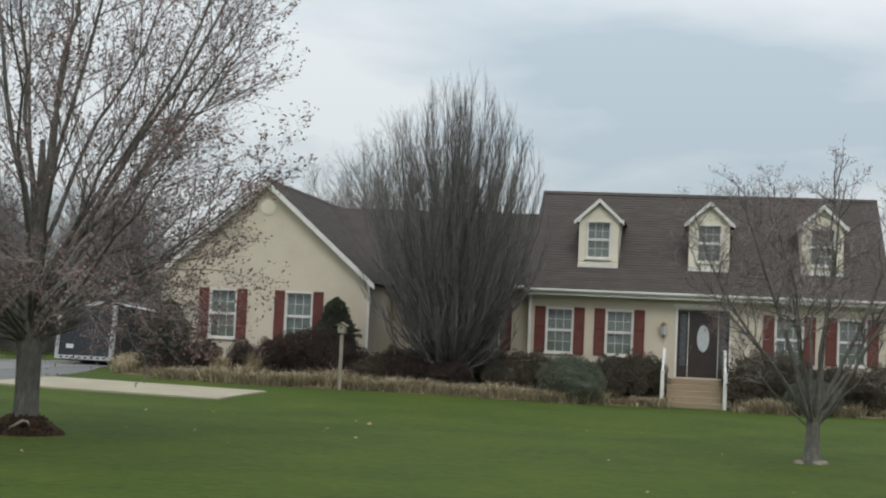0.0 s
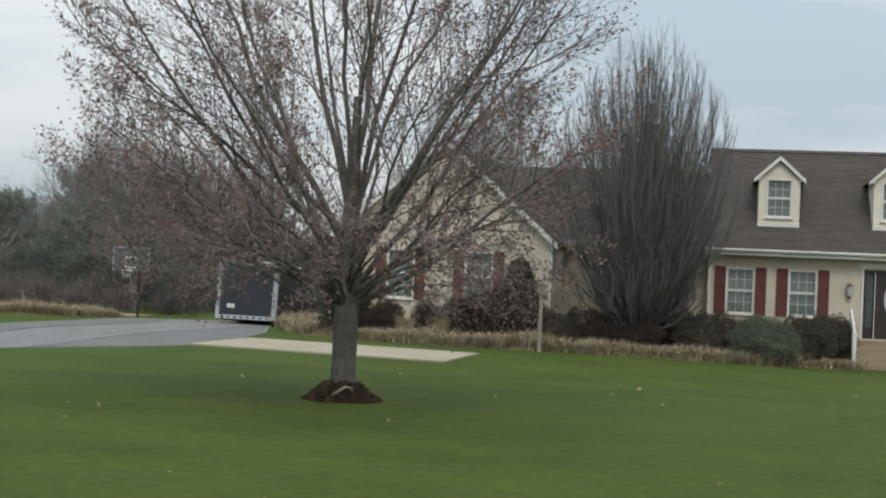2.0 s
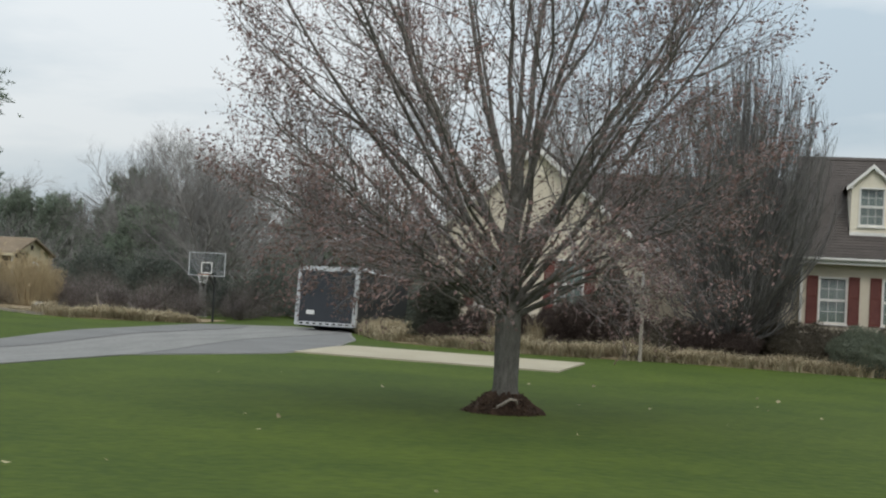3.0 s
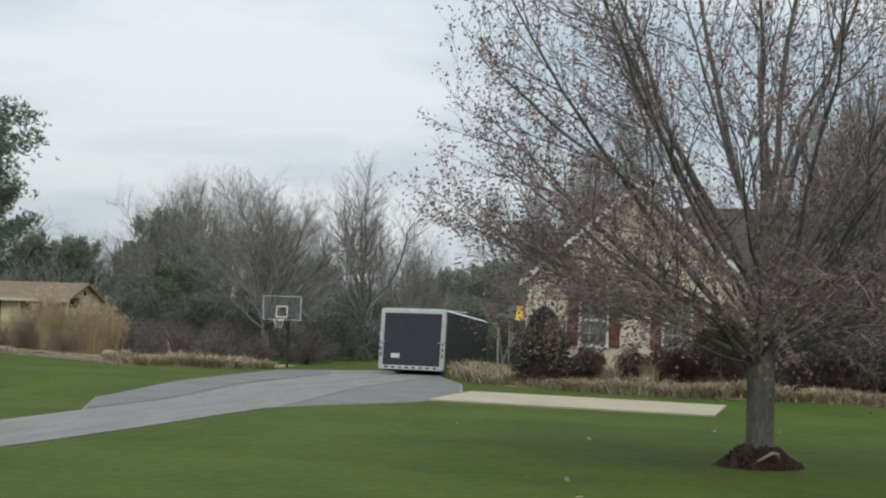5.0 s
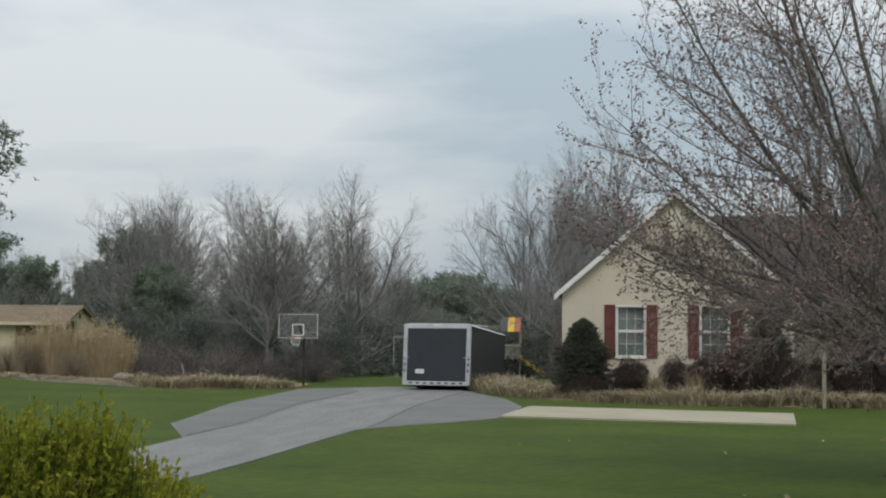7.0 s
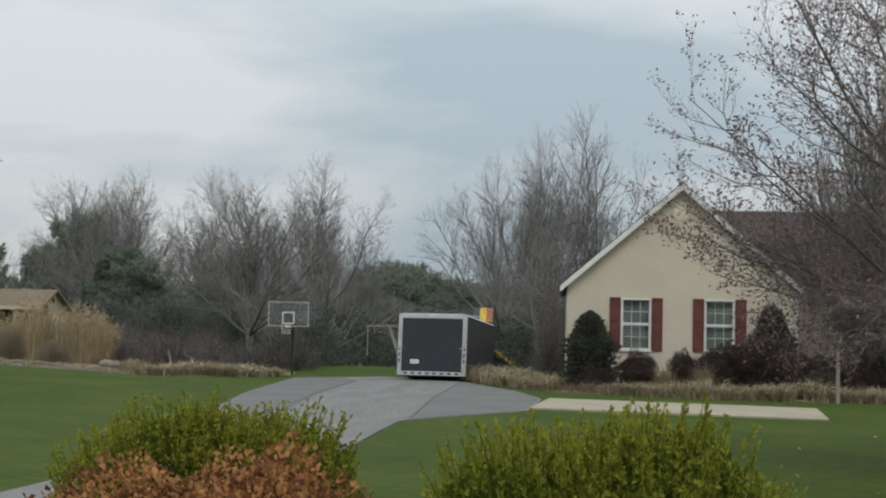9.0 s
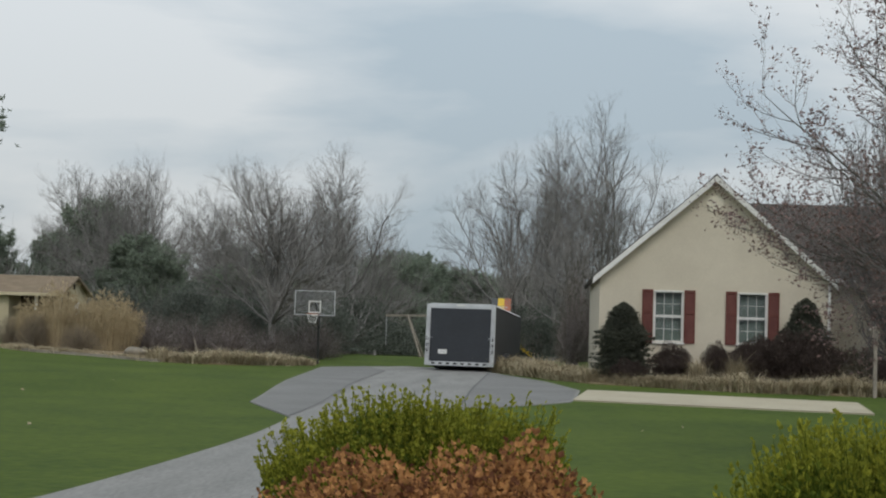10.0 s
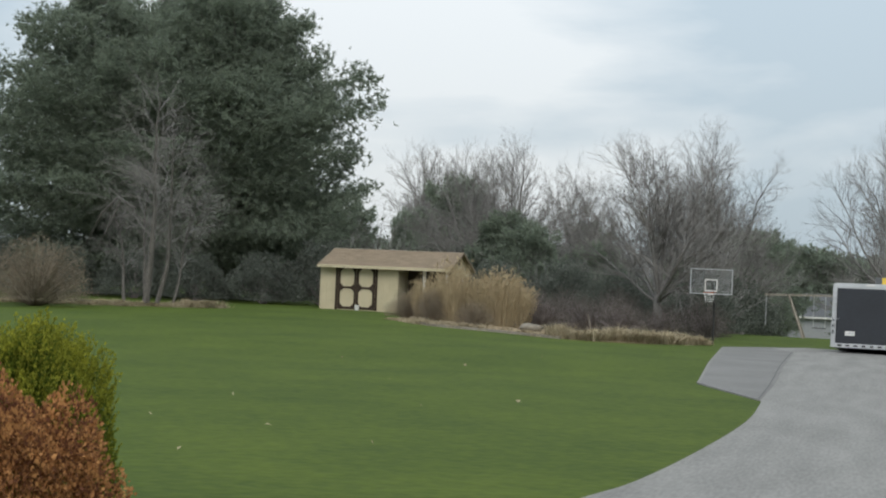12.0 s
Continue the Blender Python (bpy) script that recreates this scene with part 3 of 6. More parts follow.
for s in (-1, 1):
    sl = part("sidelight", Geo().box(DOOR_X + s * 0.62 - 0.11, DOOR_X + s * 0.62 + 0.11, 0.06, 0.075, FLOOR_Z + 0.35, 2.72), DIM_GLASS, house, "narrow leaded glass sidelight")
    part("sidelight_panel", Geo().box(DOOR_X + s * 0.62 - 0.12, DOOR_X + s * 0.62 + 0.12, 0.05, 0.09, FLOOR_Z, FLOOR_Z + 0.34), BROWN_DOOR, house)
    lx = DOOR_X + s * 1.23
    lan = part("wall_lantern", Geo().box(lx - 0.07, lx + 0.07, -0.03, 0.0, 2.02, 2.4), BRASS, house, "brass carriage lantern beside the door", bevel=0.005)
    part("lantern_arm", Geo().tube([(lx, -0.02, 2.36), (lx, -0.1, 2.44), (lx, -0.16, 2.42)], [0.012] * 3, 6), BRASS, lan)
    part("lantern_glass", Geo().tube([(lx, -0.16, 2.02), (lx, -0.16, 2.32)], [0.075, 0.11], 6), FROST, lan)
    part("lantern_cap", Geo().tube([(lx, -0.16, 2.32), (lx, -0.16, 2.42)], [0.14, 0.015], 6), BRASS, lan)
    part("lantern_base", Geo().tube([(lx, -0.16, 1.92), (lx, -0.16, 2.02)], [0.02, 0.08], 6), BRASS, lan)

# dormers
SLOPE = (RIDGE_Z - EAVE_Z) / (RIDGE_Y + 0.42)


def dormer(xc):
    y0, w, z0, ze, zp = 0.64, 0.64, 4.1, 5.72, 6.3
    yb = (ze - EAVE_Z) / SLOPE - 0.42
    g = Geo()
    pierced(g, xc - w, xc + w, z0, ze, y0, y0 + 0.1, [(xc - 0.37, xc + 0.37, 4.42, 5.58)])
    g.prism([(xc - w, ze), (xc + w, ze), (xc, zp - 0.06)], "y", y0, y0 + 0.1)
    for s in (-1, 1):
        xa, xb = sorted((xc + s * w, xc + s * (w - 0.1)))
        g.prism([(y0 + 0.1, z0), (y0 + 0.1, ze), (yb, ze)], "x", xa, xb)
    d = part("dormer", g, SIDING, house, "cream gabled dormer")
    for xa, xb in ((xc - w, xc - 0.45), (xc + 0.45, xc + w)):
        part("lap_siding", sidings(Geo(), xa, xb, z0 + 0.05, ze, y0, 0.14), SIDING, d)
    lap, lap2 = Geo(), Geo()
    n = 12
    for i in range(n):
        a, b = z0 + (ze - z0) * i / n, z0 + (ze - z0) * (i + 1) / n
        ya = (a - EAVE_Z) / SLOPE - 0.42
        x = xc + w
        lap.add([(x + 0.016, y0, a), (x + 0.016, max(ya, y0 + 0.02), a), (x + 0.003, max(ya, y0 + 0.02) + 0.05, b), (x + 0.003, y0, b)], [(0, 1, 2, 3)])
        x = xc - w
        lap2.add([(x - 0.016, y0, a), (x - 0.016, max(ya, y0 + 0.02), a), (x - 0.003, max(ya, y0 + 0.02) + 0.05, b), (x - 0.003, y0, b)], [(3, 2, 1, 0)])
    part("cheek_siding", lap, SIDING, d)
    part("cheek_siding", lap2, SIDING, d)
    for s in (-1, 1):
        e = (xc + s * (w + 0.16), ze - 0.1)
        p = (xc, zp + 0.06)
        nx, nz = -(p[1] - e[1]) * 1.0, (p[0] - e[0])
        L = math.hypot(nx, nz)
        t = 0.028
        off = (nx / L * t * s, nz / L * t * s)
        outline = [e, p, (p[0], p[1] - 0.1), (e[0] - off[0], e[1] - off[1] - 0.03)]
        yback = (p[1] - EAVE_Z) / SLOPE - 0.42
        part("dormer_roof", Geo().prism(outline, "y", y0 - 0.12, yback), SHINGLE, d)
        board = [(e[0], e[1] - 0.02), (p[0], p[1] - 0.02), (p[0], p[1] - 0.16), (e[0], e[1] - 0.14)]
        part("rake_board", Geo().prism(board, "y", y0 - 0.16, y0 - 0.121), WHITE, d, "white rake board")
        xa, xb = sorted((xc + s * w, xc + s * (w + 0.1)))
        part("cornice_return", Geo().box(xa, xb + 0.04, y0 - 0.14, y0 + 0.25, ze - 0.16, ze - 0.06), WHITE, d)
    window(d, xc, y0, 4.42, 5.58, 0.74, rows=3, cols=3, name="dormer_window")
    part("dormer_skirt", Geo().box(xc - w - 0.01, xc + w + 0.01, y0 - 0.05, y0 - 0.018, z0 - 0.06, z0 + 0.1), WHITE, d)


for xc in (-2.63, 0.89, 4.41):
    dormer(xc)

# middle section
MY, MZ = 0.6, 6.09
g = Geo()
pierced(g, -9.42, XL, -0.1, 3.4, MY, MY + 0.2, [(-6.55, -5.73, 1.33, 2.72)])
part("middle_back_wall", Geo().box(-9.42, XL, 8.0, 8.2, -0.1, 3.4), STUCCO, house)
part("middle_wall", g, STUCCO, house, "cream rendered wall")
part("middle_room_back", Geo().box(-9.3, XL - 0.01, 3.0, 3.1, 0.2, 3.4), DARK_ROOM, house)
window(house, -6.14, MY, 1.33, 2.72, 0.82, shutters=0.34, rows=3)
roof_slab("middle_roof", house, [(-9.35, MY - 0.4, 3.42), (XL - 0.002, MY - 0.4, 3.42), (XL - 0.002, RIDGE_Y, MZ), (-12.7, RIDGE_Y, MZ)], 0.12, SHINGLE, "brown shingle roof slope")
roof_slab("middle_roof", house, [(XL - 0.002, 8.6, 3.42), (-9.35, 8.6, 3.42), (-12.7, RIDGE_Y, MZ), (XL - 0.002, RIDGE_Y, MZ)], 0.12, SHINGLE)
part("gutter", Geo().box(-9.3, XL - 0.13, MY - 0.5, MY - 0.4, 3.3, 3.41), WHITE, house, bevel=0.01)

# gabled wing
WX0, WX1, WY, WP, WZ, WE = -16.02, -9.36, -2.9, -12.69, 6.22, 3.36
GABLE_WIN = [(-13.99, 1.33, 2.8), (-11.55, 1.33, 2.8)]
g = Geo()
pierced(g, WX0, WX1, -0.1, WE, WY, WY + 0.2, [(x - 0.41, x + 0.41, a, b) for x, a, b in GABLE_WIN])
g.prism([(WX0, WE), (WX1, WE), (WP, WZ - 0.12)], "y", WY, WY + 0.2)
g.box(WX0, WX0 + 0.2, WY + 0.2, 9.0, -0.1, WE).box(WX1 - 0.2, WX1, WY + 0.2, 9.0, -0.1, WE).box(WX0 + 0.2, WX1 - 0.2, 8.8, 9.0, -0.1, WE)
g.prism([(WX0, WE), (WX1, WE), (WP, WZ - 0.12)], "y", 8.8, 9.0)
part("wing_wall", g, STUCCO, house, "cream rendered gable wall")
part("wing_room_back", Geo().box(WX0 + 0.2, WX1 - 0.2, 1.0, 1.1, 0.2, WE), DARK_ROOM, house)
part("wing_attic", Geo().box(WX0 + 0.2, WX1 - 0.2, WY + 0.2, 8.8, WE - 0.1, WE), DARK_ROOM, house)
for x, a, b in GABLE_WIN:
    window(house, x, WY, a, b, 0.82, shutters=0.32, rows=3)
WS = (WZ - WE) / (WP - WX0)
for s, xe in ((-1, WX0 - 0.22), (1, WX1 + 0.22)):
    ze = WE - WS * 0.22
    roof_slab("wing_roof", house, [(xe, WY - 0.25, ze), (xe, 9.2, ze), (WP, 9.2, WZ + 0.04), (WP, WY - 0.25, WZ + 0.04)], 0.11, SHINGLE, "brown shingle roof slope")
    board = [(xe, ze - 0.02), (WP, WZ + 0.02), (WP, WZ - 0.17), (xe, ze - 0.2)]
    part("rake_board", Geo().prism(board, "y", WY - 0.29, WY - 0.252), WHITE, house, "white rake board")
    soff = [(xe, ze - 0.13), (WP, WZ - 0.09), (WP, WZ - 0.12), (xe, ze - 0.16)]
    part("rake_soffit", Geo().prism(soff, "y", WY - 0.25, WY), WHITE, house)
part("ridge_cap", Geo().prism([(WP - 0.14, WZ - 0.05), (WP, WZ + 0.09), (WP + 0.14, WZ - 0.05)], "y", WY - 0.25, 9.2), SHINGLE, house)
vent = part("gable_vent", oval(WP, WY - 0.03, 5.42, 0.25, 0.25, 0.03), SIDING, house, "round cream louvred gable vent")
for i in range(7):
    z = 5.25 + 0.055 * i
    hw = math.sqrt(max(0.0, 0.2 ** 2 - (z + 0.02 - 5.42) ** 2))
    part("vent_slat", Geo().add([(WP - hw, WY - 0.06, z), (WP + hw, WY - 0.06, z), (WP + hw, WY - 0.034, z + 0.05), (WP - hw, WY - 0.034, z + 0.05), (WP - hw, WY - 0.05, z - 0.004), (WP + hw, WY - 0.05, z - 0.004)], [(0, 1, 2, 3), (4, 5, 1, 0)]), SIDING, vent)
part("downspout", Geo().box(WX1 - 0.02, WX1 + 0.06, WY - 0.09, WY - 0.02, 0.1, WE - 0.2), WHITE, house, "white downspout", bevel=0.01)

# front steps and railings
steps = thing("front_steps", DOOR_X - 0.22, -1.1, -0.16, "tan boarded front steps with a small landing", "steps")
part("landing", Geo().box(-0.85, 0.85, 0.2, 1.1, 0.0, 0.84), TAN_WOOD, steps, bevel=0.01)
for i in range(4):
    part("tread", Geo().box(-0.83, 0.83, -1.0 + 0.3 * i, -1.0 + 0.3 * (i + 1) + (0.0 if i < 3 else 0.0), 0.0, 0.168 * (i + 1)), TAN_WOOD, steps, bevel=0.008)
for s in (-1, 1):
    rail = thing("stair_railing", DOOR_X - 0.25 + s * 0.93, -2.1, -0.18, "white wooden stair railing with square posts", "railing", group="stair railings")
    part("lower_post", Geo().box(-0.055, 0.055, -0.055, 0.055, 0.0, 1.14), WHITE, rail, bevel=0.008)
    part("upper_post", Geo().box(-0.055, 0.055, 1.6, 1.71, 0.0, 1.8), WHITE, rail, bevel=0.008)
    part("handrail", Geo().beam((0, 0.0, 1.08), (0, 1.66, 1.74), 0.06, 0.08), WHITE, rail)
    part("bottom_rail", Geo().beam((0, 0.05, 0.3), (0, 1.62, 0.96), 0.04, 0.06), WHITE, rail)
    for i in range(1, 12):
        y = 1.66 * i / 12
        part("baluster", Geo().box(-0.016, 0.016, y - 0.016, y + 0.016, 0.3 + 0.66 * i / 12, 1.06 + 0.66 * i / 12), WHITE, rail)


# ---- plants ----
def turn_about(d, axis, angle):
    axis = axis / (np.linalg.norm(axis) + 1e-9)
    c, s = math.cos(angle), math.sin(angle)
    return d * c + np.cross(axis, d) * s + axis * (axis @ d) * (1 - c)


def any_side(rng, d):
    v = rng.normal(size=3)
    v -= d * (v @ d)
    return v / (np.linalg.norm(v) + 1e-9)


class Woody:
    """A bare tree: trunk, limbs and twigs as tapering tubes, grown level by level."""

    def __init__(self, seed):
        self.rng = np.random.default_rng(seed)
        self.dice = random.Random(seed)
        self.gauss = self.dice.gauss
        self.trunk, self.limb, self.twig, self.bud = Geo(), Geo(), Geo(), Geo()
        self.tips = []

    def line(self, start, d, length, segs, wander, lift):
        g = self.gauss
        x, y, z = float(start[0]), float(start[1]), float(start[2])
        dx, dy, dz = float(d[0]), float(d[1]), float(d[2])
        pts = [(x, y, z)]
        q = length / segs
        for i in range(segs):
            dx, dy, dz = dx + g(0, wander), dy + g(0, wander), dz + g(0, wander) + lift / segs
            k = q / math.sqrt(dx * dx + dy * dy + dz * dz)
            dx, dy, dz = dx * k / q, dy * k / q, dz * k / q
            x, y, z = x + dx * q, y + dy * q, z + dz * q
            pts.append((x, y, z))
        return pts, (dx, dy, dz)

    def grow(self, level, start, d, length, radius, spec, given=None):
        s = spec[level]
        segs = len(given) - 1 if given else s.get("segs", 3)
        pts, end = (given, d) if given else self.line(start, d, length, segs, s.get("wander", 0.08), s.get("lift", 0.0))
        tip = s.get("tip", 0.35)
        radii = [radius * (1 - (1 - tip) * i / segs) for i in range(segs + 1)]
        geo = self.limb if s.get("geo") == "limb" else self.twig
        geo.tube(pts, radii, s.get("sides", 3), caps=False)
        if level + 1 >= len(spec):
            self.tips.append((pts, end))
            return
        n = s["kids"]
        die = self.dice.uniform
        n = max(1, int(n * die(0.8, 1.2)))
        t0 = s.get("from", 0.2)
        for i in range(n):
            t = t0 + (1 - t0) * (i + die(0.1, 0.9)) / n
            k = min(int(t * segs), segs - 1)
            (ax, ay, az), (bx, by, bz) = pts[k], pts[k + 1]
            u = t * segs - k
            p = (ax + (bx - ax) * u, ay + (by - ay) * u, az + (bz - az) * u)
            dx, dy, dz = bx - ax, by - ay, bz - az
            q = 1 / (math.sqrt(dx * dx + dy * dy + dz * dz) + 1e-9)
            dx, dy, dz = dx * q, dy * q, dz * q
            sx, sy, sz = self.gauss(0, 1), self.gauss(0, 1), self.gauss(0, 1)
            q = sx * dx + sy * dy + sz * dz
            sx, sy, sz = sx - dx * q, sy - dy * q, sz - dz * q
            q = 1 / (math.sqrt(sx * sx + sy * sy + sz * sz) + 1e-9)
            a = radians(s.get("angle", 40) * die(0.7, 1.25))
            ca, sa = math.cos(a), math.sin(a) * q
            nd = (dx * ca + sx * sa, dy * ca + sy * sa, dz * ca + sz * sa)
            if s.get("up") and nd[2] < 0.1:
                nd = (nd[0], nd[1], 0.1 + 0.5 * abs(nd[2]))
            L = length * s.get("ratio", 0.4) * (1.15 - 0.7 * t) * die(0.7, 1.25)
            r = min(radius * (1 - (1 - tip) * t) * 0.72, s.get("kid_r", radius * 0.5) * die(0.8, 1.2))
            self.grow(level + 1, p, nd, max(L, s.get("least", 0.1)), r, spec)

    def buds(self, size, per, spread=0.0):
        rng, g, die = self.rng, self.gauss, self.dice.uniform
        shapes = []
        for _ in range(40):
            a = rng.normal(size=3)
            a /= np.linalg.norm(a)
            b = any_side(rng, a)
            c = np.cross(a, b)
            shapes.append([tuple(q) for q in (-a, b * 0.45, -b * 0.22 + c * 0.4, -b * 0.22 - c * 0.4, a)])
        for pts, end in self.tips:
            for i in range(int(per + die(0, 1))):
                t = 1 - die(0, 1) ** 1.6 * 0.8
                k = min(int(t * (len(pts) - 1)), len(pts) - 2)
                u = die(0, 1)
                x, y, z = (pts[k][j] + (pts[k + 1][j] - pts[k][j]) * u + g(0, spread) for j in range(3))
                s = size * die(0.5, 1.3)
                self.bud.add([(x + q[0] * s, y + q[1] * s, z + q[2] * s) for q in shapes[int(die(0, 39.9))]],
                             [(0, 1, 2), (0, 2, 3), (0, 3, 1), (4, 2, 1), (4, 3, 2), (4, 1, 3)])


def flare(geo, rng, height, r, r_top, sides=14, top_at=(0, 0)):
    """A trunk with a spreading foot and uneven girth."""
    zs = [-0.12, 0.0, 0.08, 0.2, 0.45, 0.8 * height, height]
    rs = [r * 1.75, r * 1.55, r * 1.3, r * 1.12, r, (r + r_top) / 2, r_top]
    v, f = [], []
    ph = rng.uniform(0, 6.28, 4)
    for k, (z, rr) in enumerate(zip(zs, rs)):
        for j in range(sides):
            a = 2 * math.pi * j / sides
            w = 1 + 0.09 * math.sin(3 * a + ph[0]) * (1.6 - z / height) + 0.05 * math.sin(5 * a + ph[1]) + 0.02 * rng.normal()
            t = max(z, 0) / height
            v.append((rr * w * math.cos(a) + top_at[0] * t, rr * w * math.sin(a) + top_at[1] * t, z))
    n = sides
    for k in range(len(zs) - 1):
        f += [(k * n + j, k * n + (j + 1) % n, (k + 1) * n + (j + 1) % n, (k + 1) * n + j) for j in range(n)]
    geo.add(v, f)


def finish_tree(t, name, x, y, z, label, bark, twig, bud=None, category="tree", bud_name="bud_haze"):
    ob = thing(name, x, y, z, label, category)
    if t.trunk.v:
        part("trunk", t.trunk, bark, ob, smooth=True)
    if t.limb.v:
        tagged(part("branchwork", t.limb, bark, ob, smooth=True), kind="stuff")
    if t.twig.v:
        tagged(part("crown", t.twig, twig, ob, "bare twigs"), kind="stuff")
    if t.bud.v:
        tagged(part(bud_name, t.bud, bud, ob), kind="stuff")
    return ob


def up(az, el):
    return np.array((math.cos(az) * math.cos(el), math.sin(az) * math.cos(el), math.sin(el)))


def bough(rng, az, z0, reach, z1, bow=1.6, rise=1.0, hump=0.0, n=9, wander=0.05):
    """The line of a limb that leaves the stem at z0, runs out to reach and ends at z1; a hump lets it arch and droop."""
    pts = []
    off = np.zeros(3)
    for k in range(n):
        q = k / (n - 1)
        if k:
            off = off + rng.normal(size=3) * wander * (0.6, 0.6, 0.5)
        r = 0.06 + reach * (1 - (1 - q) ** bow)
        z = z0 + (z1 - z0) * q ** rise + hump * 4 * q * (1 - q)
        pts.append((r * math.cos(az) + off[0], r * math.sin(az) + off[1], z + off[2]))
    return pts


# red maple in the lawn, on its mulch mound
def front_maple():
    t = Woody(11)
    rng = t.rng
    flare(t.trunk, rng, 1.4, 0.185, 0.19)
    t.limb.tube([(0, 0, 1.3), (0.03, 0.01, 1.8), (-0.03, 0.03, 2.5), (0.04, 0.0, 3.4), (0.0, 0.04, 4.6)], [0.19, 0.165, 0.13, 0.095, 0.04], 10, caps=False)
    fork = dict(geo="limb", sides=7, up=1, kids=13, angle=42, ratio=0.38, tip=0.1, kid_r=0.0115, **{"from": 0.2})
    side = dict(geo="limb", sides=4, up=1, segs=5, wander=0.13, lift=0.3, kids=8, angle=40, ratio=0.46, tip=0.3, kid_r=0.0065, **{"from": 0.12})
    spray = dict(sides=3, segs=3, wander=0.12, lift=0.3, kids=7, angle=42, ratio=0.54, tip=0.4, kid_r=0.004, least=0.2, **{"from": 0.12})
    tip = dict(sides=3, segs=2, wander=0.14, lift=0.3, tip=0.5)
    spec = [fork, side, spray, tip]

    def limb(az, z0, reach, z1, r, **how):
        pts = bough(rng, az, z0, reach, z1, **how)
        length = sum(math.dist(a, b) for a, b in zip(pts, pts[1:]))
        t.grow(0, pts[0], (0, 0, 1), length, r, how_spec, pts)

    how_spec = spec
    # upright leaders
    for az, z0, reach, z1, r in ((0.4, 3.6, 0.7, 9.2, 0.06), (2.9, 3.0, 1.6, 9.0, 0.062), (4.6, 3.2, 1.4, 8.8, 0.05), (1.7, 3.4, 1.5, 8.9, 0.05), (5.7, 2.6, 2.2, 8.6, 0.056), (3.5, 2.3, 2.8, 8.4, 0.064), (0.1, 2.1, 2.8, 8.4, 0.064), (2.2, 2.9, 2.5, 8.5, 0.046), (0.9, 2.7, 2.4, 8.6, 0.048)):
        limb(az, z0, reach, z1, r * 0.9, bow=1.25, rise=0.95, wander=0.105)
    # spreading limbs that turn upwards
    for az, z0, reach, z1, r in ((3.6, 1.6, 4.6, 7.3, 0.056), (2.95, 2.4, 2.7, 7.9, 0.046), (3.95, 2.5, 4.2, 7.7, 0.046), (6.0, 2.3, 3.4, 7.9, 0.048), (0.35, 2.4, 3.5, 7.7, 0.046), (2.5, 1.9, 3.1, 7.2, 0.046), (2.85, 1.55, 4.2, 5.3, 0.046), (4.1, 1.9, 3.9, 6.8, 0.05), (5.0, 1.7, 3.6, 7.0, 0.05), (6.2, 1.6, 3.55, 6.6, 0.056), (0.8, 2.1, 3.6, 7.0, 0.05), (1.5, 1.8, 3.8, 6.7, 0.046), (3.6, 2.2, 4.5, 5.7, 0.046), (5.6, 1.9, 3.6, 6.2, 0.046)):
        limb(az, z0, reach, z1, r * 0.92, bow=1.2, rise=1.05, wander=0.105)
    # wide low limbs
    for az, z0, reach, z1, r in ((3.05, 1.45, 4.1, 4.6, 0.046), (3.75, 1.4, 4.2, 4.0, 0.04), (2.2, 1.5, 4.1, 4.4, 0.038), (0.0, 1.4, 3.7, 4.5, 0.046), (5.8, 1.5, 3.6, 4.3, 0.038), (0.9, 1.5, 3.7, 4.5, 0.038), (4.6, 1.4, 4.1, 4.2, 0.038), (5.2, 1.6, 4.0, 4.9, 0.038), (3.35, 1.7, 4.2, 3.3, 0.034), (6.1, 1.6, 3.6, 3.4, 0.036), (2.85, 1.5, 4.8, 3.2, 0.034), (2.97, 1.6, 4.7, 4.0, 0.034), (2.66, 1.5, 4.7, 2.7, 0.032), (4.2, 1.5, 3.9, 3.1, 0.032)):
        limb(az, z0, reach, z1, r, bow=1.12, rise=1.0, wander=0.1)
    # crooked low boughs that arch over and hang
    how_spec = [dict(fork, up=0, sides=5, kids=13, angle=46, ratio=0.36, kid_r=0.012, **{"from": 0.22}), dict(side, up=0, geo="twig", sides=3, lift=-0.1, wander=0.16, kids=7, ratio=0.46), dict(spray, lift=-0.05, wander=0.16, kids=5), dict(tip, lift=0.0)]
    for az, z0, reach, z1, hump in ((3.1, 1.5, 3.3, 1.2, 0.5), (3.5, 1.4, 3.1, 1.0, 0.45), (2.8, 1.6, 3.4, 1.3, 0.5), (4.1, 1.4, 3.0, 1.0, 0.4), (4.8, 1.5, 2.9, 1.0, 0.45), (5.5, 1.45, 3.0, 1.0, 0.4), (6.0, 1.5, 3.2, 1.1, 0.5), (0.3, 1.4, 3.1, 1.1, 0.45), (0.9, 1.5, 3.1, 1.2, 0.5), (1.8, 1.5, 3.0, 1.3, 0.5),
                                    (3.3, 1.7, 3.9, 1.8, 0.55), (6.25, 1.7, 3.4, 1.9, 0.5), (4.45, 1.7, 3.4, 1.5, 0.5), (5.2, 1.75, 3.5, 1.6, 0.55), (3.0, 1.8, 3.9, 2.2, 0.5), (3.7, 1.75, 3.8, 1.7, 0.5), (5.85, 1.8, 3.4, 2.1, 0.5), (2.4, 1.7, 3.6, 1.7, 0.5)):
        limb(az, z0, reach, z1 + (0.85 if 3.9 < az < 5.6 else 0.68), 0.024, bow=1.1, hump=hump, wander=0.09)
    t.buds(0.033, 1.1, 0.012)
    return finish_tree(t, "maple_tree", -9.7, -25.3, land(-9.7, -25.3), "budding red maple with a low spreading crown, in the lawn", BARK, TWIG, BUD, bud_name="bud_haze")


